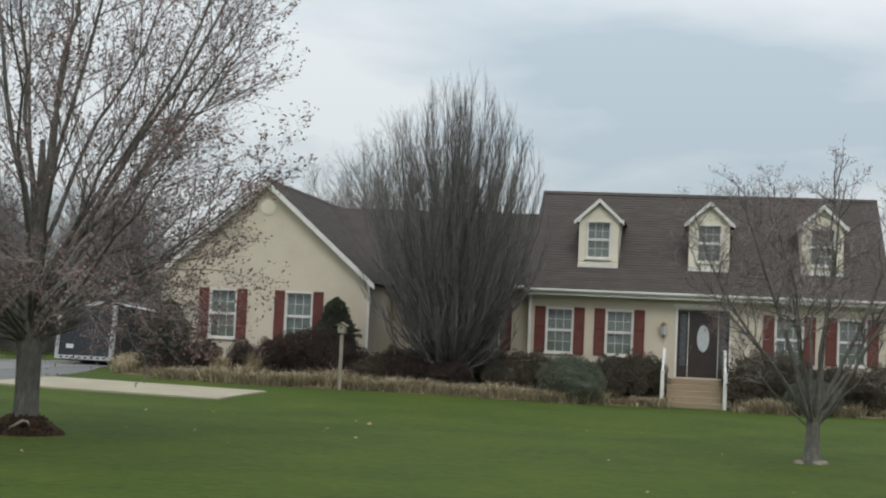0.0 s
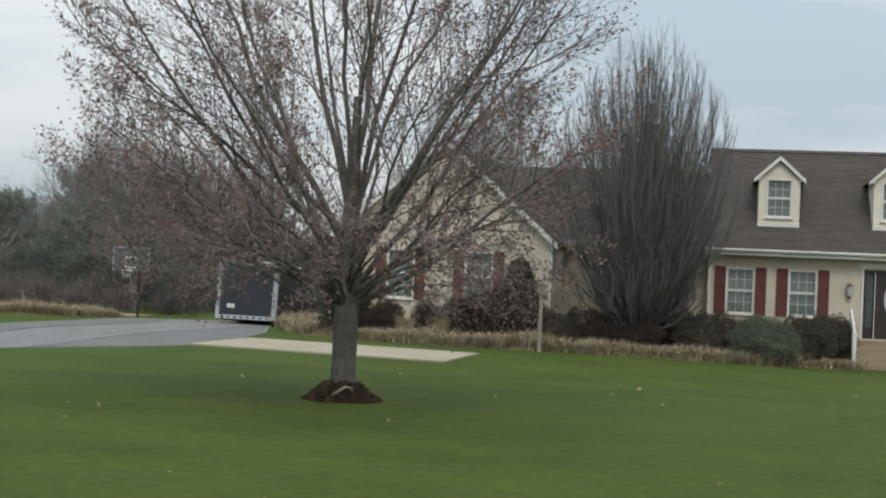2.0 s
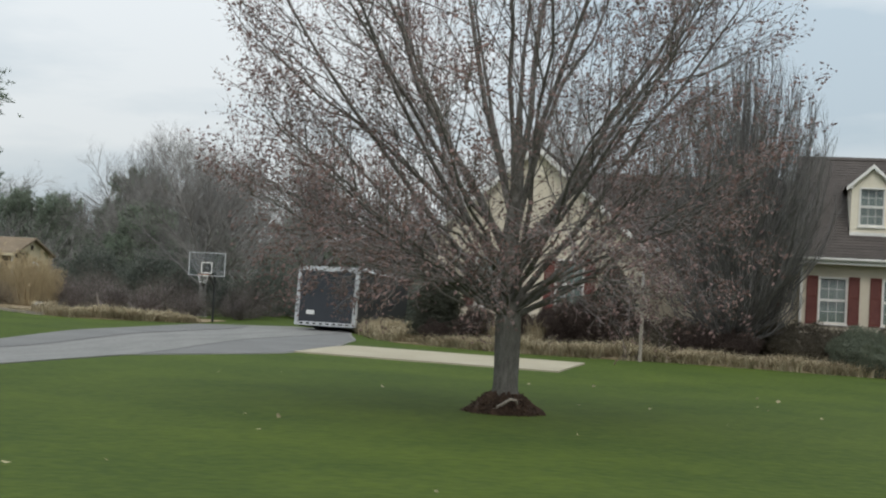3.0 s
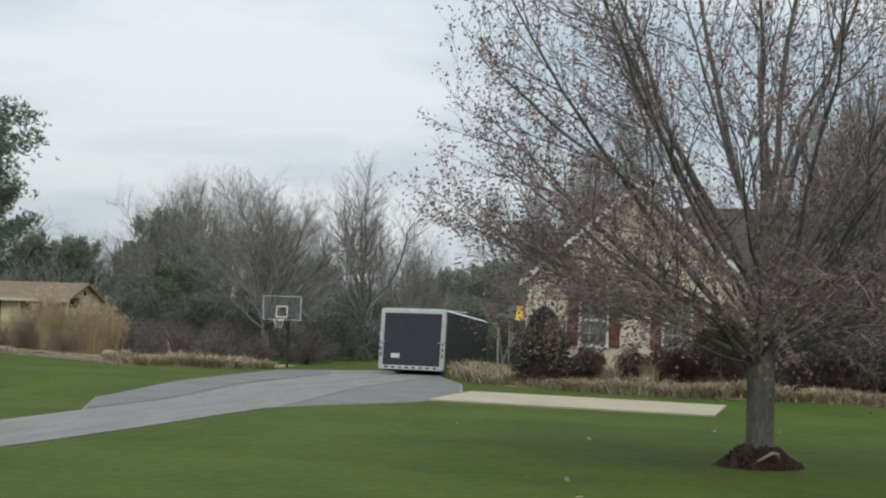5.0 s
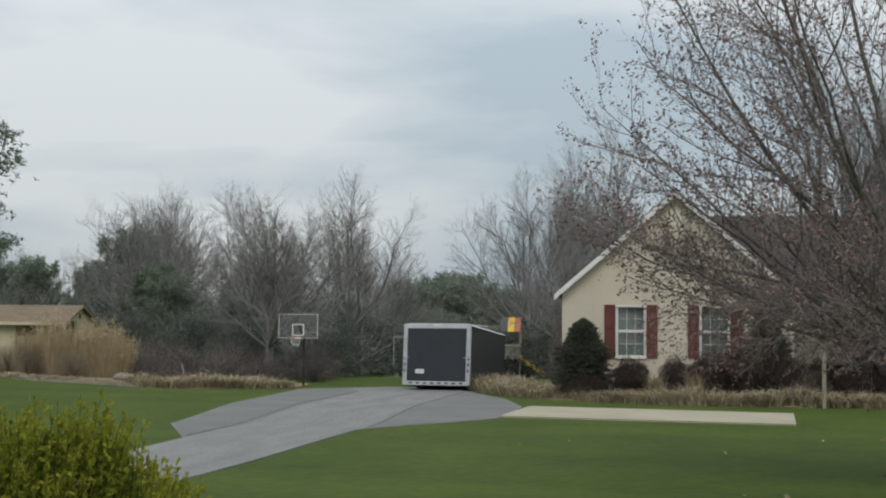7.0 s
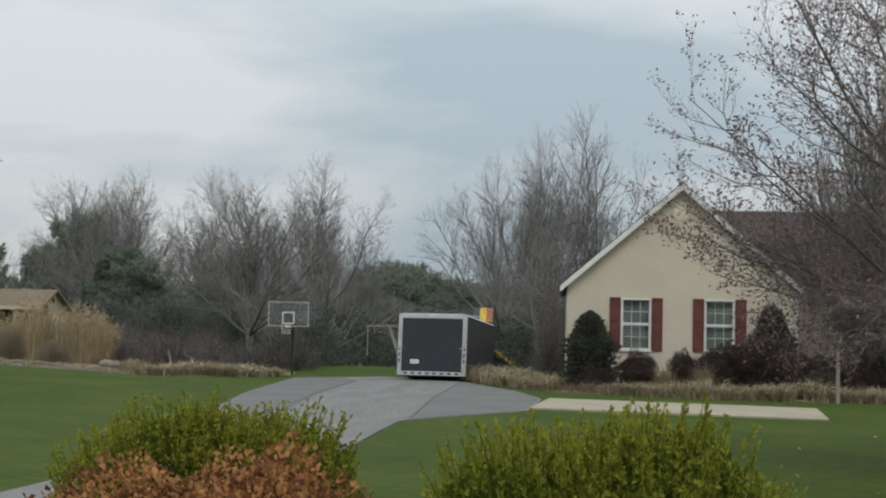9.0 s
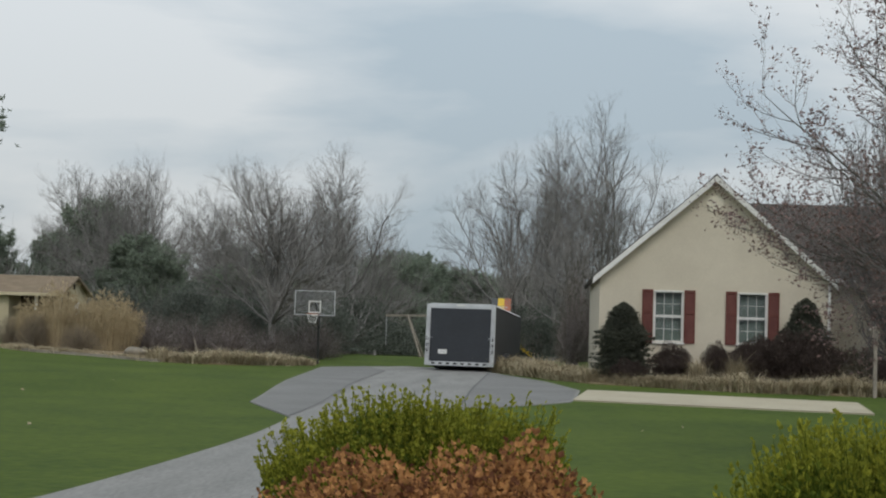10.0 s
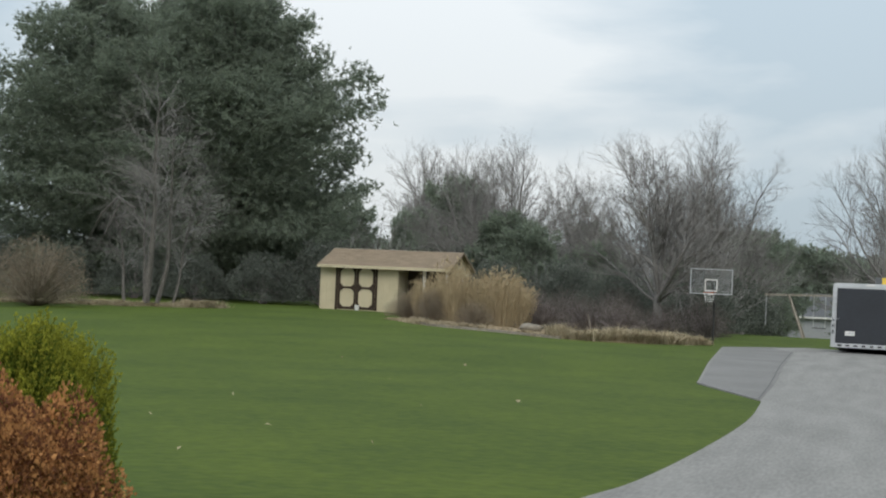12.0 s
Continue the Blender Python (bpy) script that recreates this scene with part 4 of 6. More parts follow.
def mulch_mound():
    g = Geo()
    rng = np.random.default_rng(5)
    n, rings = 40, [(0.0, 0.3), (0.2, 0.3), (0.3, 0.23), (0.4, 0.13), (0.5, 0.05), (0.58, -0.04)]
    for r, z in rings:
        for j in range(n):
            a = 2 * math.pi * j / n
            q = r * (1 + 0.1 * math.sin(2 * a + 1) + 0.05 * rng.normal())
            g.v.append((q * math.cos(a), q * math.sin(a), z + 0.02 * rng.normal() * (r > 0.1)))
    for k in range(len(rings) - 1):
        g.f += [(k * n + j, k * n + (j + 1) % n, (k + 1) * n + (j + 1) % n, (k + 1) * n + j) for j in range(n)]
    ob = thing("mulch_mound", -9.7, -25.3, land(-9.7, -25.3), "dark mulch mound heaped round the maple's foot", "mulch")
    part("mound", g, MULCH, ob)
    chips = Geo()
    for _ in range(700):
        a, r = rng.uniform(0, 6.28), 0.22 + 0.4 * math.sqrt(rng.uniform())
        z = np.interp(r, [q[0] for q in rings], [q[1] for q in rings]) + 0.015
        p = np.array((r * math.cos(a), r * math.sin(a), z))
        d = any_side(rng, np.array((0, 0, 1.0))) * rng.uniform(0.02, 0.06) + np.array((0, 0, rng.normal() * 0.015))
        chips.beam(p - d, p + d, 0.012, 0.012)
    tagged(part("chip_litter", chips, MULCH, ob), kind="stuff")
    root = thing("root_stub", -9.6, -25.72, land(-9.7, -25.3) + 0.13, "pale bent root stub on the mulch", "root")
    part("stub", Geo().tube([(-0.17, 0, -0.06), (-0.05, -0.03, 0.02), (0.07, -0.02, 0.1), (0.15, 0, 0.09), (0.17, 0.02, 0.02)], [0.022, 0.024, 0.022, 0.02, 0.015], 7), GREY_WOOD, root, smooth=True)


# dogwood-like tree at the lawn's other end
def small_tree():
    t = Woody(23)
    flare(t.trunk, t.rng, 0.75, 0.1, 0.1)
    spec = [dict(geo="limb", sides=6, kids=15, angle=55, ratio=0.3, tip=0.2, kid_r=0.012, **{"from": 0.35}),
            dict(geo="limb", sides=4, segs=5, wander=0.16, lift=0.35, kids=8, angle=45, ratio=0.45, tip=0.3, kid_r=0.008, **{"from": 0.2}),
            dict(sides=3, segs=3, wander=0.18, lift=0.4, kids=6, angle=48, ratio=0.5, tip=0.45, kid_r=0.005, least=0.12, **{"from": 0.25}),
            dict(sides=3, segs=2, wander=0.15, lift=0.3, tip=0.6)]
    for az, z0, reach, z1, r, bow in ((3.1, 0.75, 1.9, 4.3, 0.036, 1.3), (2.4, 0.8, 1.6, 4.7, 0.04, 1.2), (3.6, 0.75, 1.3, 4.7, 0.04, 1.2), (1.0, 0.8, 0.5, 4.9, 0.055, 1.2), (5.2, 0.8, 0.9, 4.8, 0.042, 1.2), (0.2, 0.8, 1.2, 4.7, 0.045, 1.3), (3.3, 0.8, 0.8, 4.8, 0.045, 1.2),
                                      (5.9, 0.7, 1.6, 4.2, 0.034, 1.4), (1.6, 0.8, 1.4, 4.6, 0.036, 1.3), (4.4, 0.7, 1.6, 4.0, 0.032, 1.4), (3.2, 0.6, 1.3, 2.4, 0.018, 1.2), (0.0, 0.65, 1.4, 2.7, 0.018, 1.2), (2.8, 0.9, 2.0, 3.7, 0.03, 1.3), (6.1, 0.9, 1.5, 3.8, 0.03, 1.3)):
        pts = bough(t.rng, az, z0, reach, z1, bow, 1.0, 0.0, 9, 0.06)
        t.grow(0, pts[0], (0, 0, 1), math.dist(pts[0], pts[-1]), r, spec, pts)
    t.buds(0.018, 0.8, 0.004)
    finish_tree(t, "dogwood_tree", 2.45, -22.2, land(2.45, -22.2), "small bare tree with an open flat-topped crown", BARK, TWIG, BUD).scale = (1.06, 1.06, 0.95)
    for k, (dx, dy) in enumerate(((-0.17, -0.1), (0.12, -0.16), (0.22, 0.02))):
        st = Geo()
        blob(st, (0, 0, 0.02), (0.09, 0.07, 0.05), 60 + k, 0.2)
        ob = part("stone", st, STONE, smooth=True)
        tagged(place(ob, pose(2.4 + dx, -22.2 + dy, land(2.4, -22.2))), "pale stone at the foot of a small tree", "stone", "stones at the tree's foot")


def blob(geo, c, r, seed, rough=0.15, nu=14, nv=9):
    """An uneven closed lump."""
    v, f = [], []
    for i in range(nv + 1):
        th = math.pi * i / nv
        for j in range(nu):
            a = 2 * math.pi * j / nu
            d = (math.sin(th) * math.cos(a), math.sin(th) * math.sin(a), math.cos(th))
            k = 1 + rough * noise.noise((d[0] * 1.7 + seed, d[1] * 1.7, d[2] * 1.7)) * 2
            v.append(tuple(c[q] + r[q] * d[q] * k for q in range(3)))
    for i in range(nv):
        f += [(i * nu + j, i * nu + (j + 1) % nu, (i + 1) * nu + (j + 1) % nu, (i + 1) * nu + j) for j in range(nu)]
    geo.add(v, f)


# upright ornamental pear in front of the middle section
def pear_tree():
    t = Woody(31)
    rng = t.rng
    flare(t.trunk, rng, 1.2, 0.2, 0.19)
    t.limb.tube([(0, 0, 1.1), (0.03, 0.02, 3.0), (0, 0.05, 5.5), (0.02, 0, 8.6)], [0.19, 0.14, 0.08, 0.02], 7)
    spec = [dict(geo="limb", sides=4, kids=20, angle=17, ratio=0.23, tip=0.15, kid_r=0.012, **{"from": 0.15}),
            dict(sides=3, segs=4, wander=0.06, lift=0.3, kids=7, angle=23, ratio=0.5, tip=0.3, kid_r=0.006, **{"from": 0.12}),
            dict(sides=3, segs=2, wander=0.06, lift=0.3, tip=0.4)]
    for i in range(275):
        low = i >= 185
        u = (i - 185 + 0.5) / 90 if low else (i + 0.5) / 185
        far = 0.9 + 1.2 * u if low else 2.95 * math.sqrt(u)
        top = rng.uniform(2.0, 4.6) if low else 9.35 - 0.4 * far ** 1.95 + rng.uniform(-0.55, 0.1)
        z = rng.uniform(0.3, 0.9) if low else rng.uniform(0.6, 1.2 + 3.0 * (1 - u))
        if rng.uniform() < 0.3 and not low:
            top -= rng.uniform(0.6, 2.2)
        az = i * 2.4 + rng.uniform(-0.3, 0.3)
        bend = 3.6 if low else 1.45 + 0.9 * u
        pts = []
        for k in range(9):
            q = k / 8
            r = far * (1 - (1 - q) ** bend) * (0.9 + 0.1 * q)
            pts.append((r * math.cos(az) + rng.normal() * 0.035, r * math.sin(az) + rng.normal() * 0.035, z + (top - z) * q ** 1.08))
        t.grow(0, pts[0], (0, 0, 1), top - z, np.interp(u, (0, 1), (0.036, 0.024)), spec, pts)
    for az, z0, reach, z1 in ((3.2, 3.2, 3.2, 6.3), (3.0, 2.6, 3.3, 5.9), (3.5, 3.0, 3.0, 6.0)):
        pts = bough(rng, az, z0, reach, z1, 1.2, 1.1)
        t.grow(0, pts[0], (0, 0, 1), math.dist(pts[0], pts[-1]), 0.026, [dict(spec[0], angle=32, kids=12)] + spec[1:], pts)
    finish_tree(t, "pear_tree", -6.65, -3.6, land(-6.65, -3.6), "dense upright bare pear tree in front of the house", PEAR_BARK, PEAR_BARK)


# bare trees of the woods: three kinds, repeated
def wood_tree(seed, height, spread, label, dense=1.0, trunk_h=0.28, r=0.16, thick=1.0, crook=0.12, n=12):
    t = Woody(seed)
    rng = t.rng
    h0 = height * trunk_h
    flare(t.trunk, rng, h0, r, r * 0.85, 8)
    spec = [dict(geo="limb", sides=5, segs=7, wander=crook, lift=0.2, kids=int(15 * dense), angle=42, ratio=0.4, tip=0.1, kid_r=0.024 * thick, **{"from": 0.18}),
            dict(sides=3, segs=4, wander=crook, lift=0.3, kids=9, angle=42, ratio=0.46, tip=0.3, kid_r=0.011 * thick, **{"from": 0.15}),
            dict(sides=3, segs=2, wander=0.12, lift=0.3, kids=4, angle=38, ratio=0.55, tip=0.5, kid_r=0.007 * thick, least=0.3, **{"from": 0.25}),
            dict(sides=3, segs=1, wander=0.1, lift=0.2, tip=0.5)]
    for i in range(n):
        el = 86 - 58 * (i / n) ** 1.0 * spread + rng.uniform(-5, 5)
        az = i * 2.4 + rng.uniform(-0.3, 0.3)
        L = (height - h0) * np.interp(el, (30, 85), (0.8, 1.0)) * rng.uniform(0.85, 1.05)
        t.grow(0, (0, 0, h0 * rng.uniform(0.75, 1.0)), up(az, radians(el)), L, r * 0.5 * rng.uniform(0.7, 1.1), spec)
    return finish_tree(t, "bare_tree", 0, 0, 0, label, FAR_TWIG, FAR_TWIG)


def tuft(geo, rng, c, size, n, flat=0.6, w=0.09, lean=(0, 0, 0.3)):
    """Needles or leaves that spray from one point."""
    cx, cy, cz = float(c[0]), float(c[1]), float(c[2])
    g, die = random.gauss, random.uniform
    for _ in range(n):
        x, y, z = g(0, 1) + lean[0], g(0, 1) + lean[1], g(0, flat) + lean[2]
        k = size * die(0.6, 1.1) / (math.sqrt(x * x + y * y + z * z) + 1e-9)
        sx, sy, sz = g(0, 1), g(0, 1), g(0, 1)
        q = (sx * x + sy * y + sz * z) / (x * x + y * y + z * z)
        sx, sy, sz = sx - q * x, sy - q * y, sz - q * z
        q = size * w / (math.sqrt(sx * sx + sy * sy + sz * sz) + 1e-9)
        sx, sy, sz = sx * q, sy * q, sz * q
        o = len(geo.v)
        geo.v += [(cx - sx, cy - sy, cz - sz), (cx + sx, cy + sy, cz + sz), (cx + x * k, cy + y * k, cz + z * k)]
        geo.f.append((o, o + 1, o + 2))


def pine(seed, height, radius, label, tufts=15000, first=0.03, size=0.42):
    """A broad white pine: trunk, tiers of boughs, sprays of needles on them."""
    rng = np.random.default_rng(seed)
    trunk, bough, need = Geo(), Geo(), Geo()
    trunk.tube([(0, 0, -0.2), (0.1, 0, height * 0.4), (0, 0.1, height * 0.8), (0, 0, height)], [0.32, 0.24, 0.1, 0.02], 8)
    spots = []
    tiers = int(height * 1.5)
    for i in range(tiers):
        z = height * (first + (0.97 - first) * i / tiers)
        f = z / height
        reach = radius * (math.sin(math.pi * min(1, 0.28 + 0.72 * f)) ** 0.75) * rng.uniform(0.75, 1.08)
        for k in range(8):
            az = k * 0.785 + i * 0.55 + rng.uniform(-0.25, 0.25)
            L = max(0.5, reach * rng.uniform(0.7, 1.12))
            p0 = np.array((0, 0, z))
            pts = [p0 + np.array((math.cos(az), math.sin(az), 0)) * L * q + np.array((0, 0, L * (0.12 * q + 0.14 * q * q))) + rng.normal(size=3) * 0.06 * L * q for q in (0, 0.35, 0.7, 1.0)]
            bough.tube(pts, [0.05, 0.035, 0.02, 0.008], 3, caps=False)
            for _ in range(max(12, int(L * 46))):
                q = rng.uniform(0.15, 1.0) ** 0.6
                j = min(int(q * 3), 2)
                p = pts[j] + (pts[j + 1] - pts[j]) * rng.uniform()
                side = np.array((-math.sin(az), math.cos(az), 0)) * rng.normal() * L * 0.2
                spots.append(p + side + np.array((0, 0, rng.normal() * 0.24 + 0.05)))
    pick = rng.permutation(len(spots))[:tufts]
    for i in pick:
        tuft(need, rng, spots[i], size * rng.uniform(0.7, 1.3), 8, 0.9, 0.11, (0, 0, 0.4))
    ob = thing("pine_tree", 0, 0, 0, label, "tree")
    part("trunk", trunk, BARK, ob, smooth=True)
    tagged(part("bough_frame", bough, BARK, ob), kind="stuff")
    tagged(part("crown", need, PINE, ob, "soft blue-green needles"), kind="stuff")
    return ob


def cone_conifer(seed, height, radius, label, n=2600, size=0.22, material=None, name="conifer", blunt=2.4):
    """A dense cone of short sprays round a stem."""
    rng = np.random.default_rng(seed)
    stem, leaf = Geo(), Geo()
    stem.tube([(0, 0, -0.05), (0, 0, height * 0.9)], [0.05 * height / 3, 0.01], 6)
    for _ in range(n):
        f = rng.uniform() ** 1.1
        r = radius * (1 - f ** blunt) ** 0.7 * (1 + 0.7 * noise.noise((f * 4.0, math.cos(f * 91 + seed), seed))) * math.sqrt(rng.uniform(0.3, 1.0)) * (0.72 + 0.28 * min(1, f * 8))
        a = rng.uniform(0, 6.28)
        c = np.array((r * math.cos(a), r * math.sin(a), 0.04 + f * height * 0.95))
        tuft(leaf, rng, c, size * rng.uniform(0.7, 1.3), 6, 0.9, 0.16, (0.6 * math.cos(a), 0.6 * math.sin(a), 0.7))
    if blunt > 3:
        blob(leaf, (0, 0, height * 0.42), (radius * 0.6, radius * 0.6, height * 0.38), seed, 0.15)
    ob = thing(name, 0, 0, 0, label, "conifer")
    part("trunk", stem, BARK, ob)
    tagged(part("foliage", leaf, material or CONIFER, ob), kind="stuff")
    return ob


gauss = random.gauss


def leaf_at(geo, p, a, s, ratio):
    """One folded leaf at p along a."""
    x, y, z = a
    k = 1 / (math.sqrt(x * x + y * y + z * z) + 1e-9)
    x, y, z = x * k, y * k, z * k
    bx, by, bz = gauss(0, 1), gauss(0, 1), gauss(0, 1)
    q = bx * x + by * y + bz * z
    bx, by, bz = bx - q * x, by - q * y, bz - q * z
    q = 1 / (math.sqrt(bx * bx + by * by + bz * bz) + 1e-9)
    bx, by, bz = bx * q, by * q, bz * q
    cx, cy, cz = y * bz - z * by, z * bx - x * bz, x * by - y * bx
    px, py, pz = float(p[0]), float(p[1]), float(p[2])
    h, w, f = s * 0.5, s * ratio * 0.5, s * 0.12
    o = len(geo.v)
    geo.v += [(px, py, pz), (px + x * h + bx * w + cx * f, py + y * h + by * w + cy * f, pz + z * h + bz * w + cz * f), (px + x * s, py + y * s, pz + z * s), (px + x * h - bx * w + cx * f, py + y * h - by * w + cy * f, pz + z * h - bz * w + cz * f)]
    geo.f += [(o, o + 1, o + 2), (o, o + 2, o + 3)]


def leafy(geo, rng, n, radii, size, shell=0.55, bumps=0.18, seed=0, ratio=0.55, boxy=2.0, ball=False):
    """Small folded leaves on and in an uneven dome that stands on the ground."""
    for _ in range(n):
        d = rng.normal(size=3)
        if not ball:
            d[2] = abs(d[2]) * 1.1 - 0.12
        d /= np.linalg.norm(d)
        if boxy > 2:
            d /= (abs(d[0]) ** boxy + abs(d[1]) ** boxy + abs(d[2]) ** boxy) ** (1 / boxy)
        k = (shell + (1 - shell) * rng.uniform() ** 0.5) * (1 + bumps * 2 * noise.noise((d[0] * 2.2 + seed, d[1] * 2.2, d[2] * 2.2)))
        if ball:
            p = np.array((d[0] * radii[0] * k, d[1] * radii[1] * k, max(0.02, radii[2] * (0.52 + 0.58 * d[2] * k))))
        else:
            p = np.array((d[0] * radii[0], d[1] * radii[1], max(0.02, d[2] * radii[2]))) * k
            p[2] += radii[2] * 0.1
        leaf_at(geo, p, (d[0] + gauss(0, 0.8), d[1] + gauss(0, 0.8), d[2] + gauss(0, 0.8) + 0.4), size * random.uniform(0.6, 1.35), ratio)


def shrub(name, seed, radii, label, leaf_mat, n=2600, size=0.07, twigs=70, twig_mat=None, category="shrub", shell=0.5, bumps=0.18, ball=False):
    rng = np.random.default_rng(seed)
    stem, leaf = Geo(), Geo()
    for _ in range(twigs):
        d = rng.normal(size=3)
        d[2] = abs(d[2]) + 0.4
        d /= np.linalg.norm(d)
        e = d * np.array(radii) * (rng.uniform(0.6, 0.9) if ball else rng.uniform(0.85, 1.12))
        stem.tube([(d[0] * 0.08, d[1] * 0.08, -0.02), tuple(e * 0.5 + rng.normal(size=3) * 0.04 + (0, 0, 0.05)), tuple(e)], [0.012, 0.008, 0.003], 3, caps=False)
    leafy(leaf, rng, n, radii, size, shell=shell, seed=seed * 1.7, bumps=bumps, ball=ball)
    if ball:
        blob(leaf, (0, 0, radii[2] * 0.48), (radii[0] * 0.68, radii[1] * 0.68, radii[2] * 0.4), seed, 0.2)
    ob = thing(name, 0, 0, 0, label, category)
    tagged(part("stem_mass", stem, twig_mat or TWIG, ob), kind="stuff")
    tagged(part("foliage", leaf, leaf_mat, ob), kind="stuff")
    return ob


def put(ob, x, y, rz=0, s=(1, 1, 1), z=None, label="", first=[]):
    """A copy of a plant at a place, turned and scaled; the first call moves the pattern itself."""
    s = s if isinstance(s, tuple) else (s, s, s)
    m = pose(x, y, land(x, y) if z is None else z, 0, 0, rz) @ Matrix.Diagonal((*s, 1))
    if ob.name in used:
        new_ob = copy_thing(ob, m)
        # the pattern's own scale is already in m
        new_ob.matrix_basis = m
    else:
        used.add(ob.name)
        ob.matrix_basis = m
        new_ob = ob
    if label:
        tagged(new_ob, label)
    return new_ob


used = set()
front_maple()
mulch_mound()
small_tree()
pear_tree()

# woods behind the drive and the house
oak = wood_tree(41, 11.0, 1.0, "wide-crowned bare tree at the edge of the woods", 1.3, 0.24)
ash = wood_tree(42, 13.0, 0.62, "tall bare tree in the woods", 1.0, 0.3)
thorn = wood_tree(43, 8.0, 1.15, "low spreading bare tree in the woods", 1.2, 0.2, 0.13)
far_ash = wood_tree(44, 13.0, 0.62, "tall bare tree in the far woods", 0.8, 0.3, 0.22, 2.2)
far_oak = wood_tree(45, 11.0, 1.0, "wide bare tree in the far woods", 0.8, 0.24, 0.2, 2.0)
crab = wood_tree(46, 8.0, 1.1, "broad bare tree behind the basketball hoop", 1.5, 0.2, 0.15, 1.0, 0.12, 16)
elm = wood_tree(47, 12.0, 0.95, "tall crooked bare tree beside the garage wing", 1.2, 0.26, 0.17, 1.15, 0.17, 13)
put(crab, -28.4, 10.5, 60, (1.1, 1.1, 0.98), label="broad bare tree behind the basketball hoop")
put(elm, -28.2, 26, 120, (0.85, 0.85, 0.84), label="bare tree in the edge of the woods")
put(thorn, -27.2, 34, 320, (0.7, 0.7, 0.95))
put(oak, -35.5, 34, 200, (0.7, 0.7, 0.62))
put(elm, -14.9, 27.6, 40, (0.85, 0.85, 1.08))
put(oak, -19.3, 27, 200, (0.85, 0.85, 0.92), label="bare tree behind the enclosed trailer")
put(elm, -17.4, 30, 290, (0.8, 0.8, 1.02))
put(thorn, -16.6, 17, 30, (0.75, 0.75, 0.85), label="small bare tree by the playset")
for x, y, k, rz, s in ((-69.5, 111, far_ash, 15, (1.3, 1.3, 1.32)), (-64, 108, far_ash, 160, (1.2, 1.2, 1.28)), (-76, 95, far_oak, 70, (1.1, 1.1, 0.9)), (-57, 100, far_oak, 15, (1.2, 1.2, 0.8)), (-50, 96, thorn, 100, (1.3, 1.3, 1.0)), (-45, 104, far_oak, 230, (1.1, 1.1, 0.75)),
                       (-40, 96, thorn, 310, (1.3, 1.3, 0.95)), (-36, 70, oak, 40, (0.9, 0.9, 0.75)), (-31, 104, far_oak, 140, (1.0, 1.0, 0.7)), (-30, 110, thorn, 20, (1.2, 1.2, 1.2)), (-20, 100, far_oak, 260, (1.1, 1.1, 0.8)), (-12, 92, far_ash, 80, (1.1, 1.1, 0.8)),
                       (-5, 96, far_oak, 190, (1.1, 1.1, 0.85)), (-62, 62, thorn, 150, (1.2, 1.2, 1.0)), (-46, 48, thorn, 10, (1.1, 1.1, 0.95)), (-39, 44, ash, 210, (0.8, 0.8, 0.72)), (-20, 52, thorn, 260, (1.0, 1.0, 0.95)), (-17.5, 44, oak, 330, (0.8, 0.8, 0.85)),
                       (-43, 36, thorn, 75, (1.1, 1.1, 1.15)), (-40, 33, thorn, 175, (1.0, 1.0, 1.2)), (-70, 70, far_oak, 290, (1.1, 1.1, 0.95)), (-83, 80, far_ash, 20, (1.2, 1.2, 1.0))):
    put(k, x, y, rz, s)
white_pine = pine(51, 16.5, 7.2, "large dense white pine beside the shed", 40000, 0.03, 0.26)
put(white_pine, -50.8, 18.5, 0, (1.0, 1.0, 1.0))
put(white_pine, -57.5, 18.0, 130, (1.0, 1.0, 0.94), label="large white pine in a clump of pines")
put(white_pine, -54.8, 23.5, 250, (1.0, 1.0, 1.06), label="large white pine in a clump of pines")
small_pine = pine(52, 6.0, 2.9, "bushy young pine in the tree line", 3200, 0.02, 0.34)
for x, y, rz, s in ((-29.5, 73, 0, 1.38), (-31.2, 80, 80, 1.25), (-28.8, 60, 30, 0.9), (-32.8, 76, 200, 1.2), (-20.0, 70, 30, 1.2), (-17.8, 66, 50, 1.15), (-36.8, 24, 20, 0.75), (-33.8, 26, 140, 0.66), (-39.6, 30, 70, 0.9), (-31.0, 36, 10, 0.7), (-42, 66, 300, 1.1), (-15, 72, 300, 1.1), (-34.5, 110, 15, 1.5), (-31.8, 107, 95, 1.6), (-29.2, 111, 170, 1.55), (-26.6, 108, 230, 1.6), (-24.0, 110, 310, 1.5), (-21.4, 107, 60, 1.45)):
    put(small_pine, x, y, rz, s)
for x, y, rz, s in ((-47.4, 47, 0, 1.0), (-53.5, 56, 90, 0.8), (-58.5, 57, 200, 0.85), (-63.5, 60, 120, 0.9)):
    put(small_pine, x, y, rz, (s * 1.1, s * 1.1, s * 1.42))


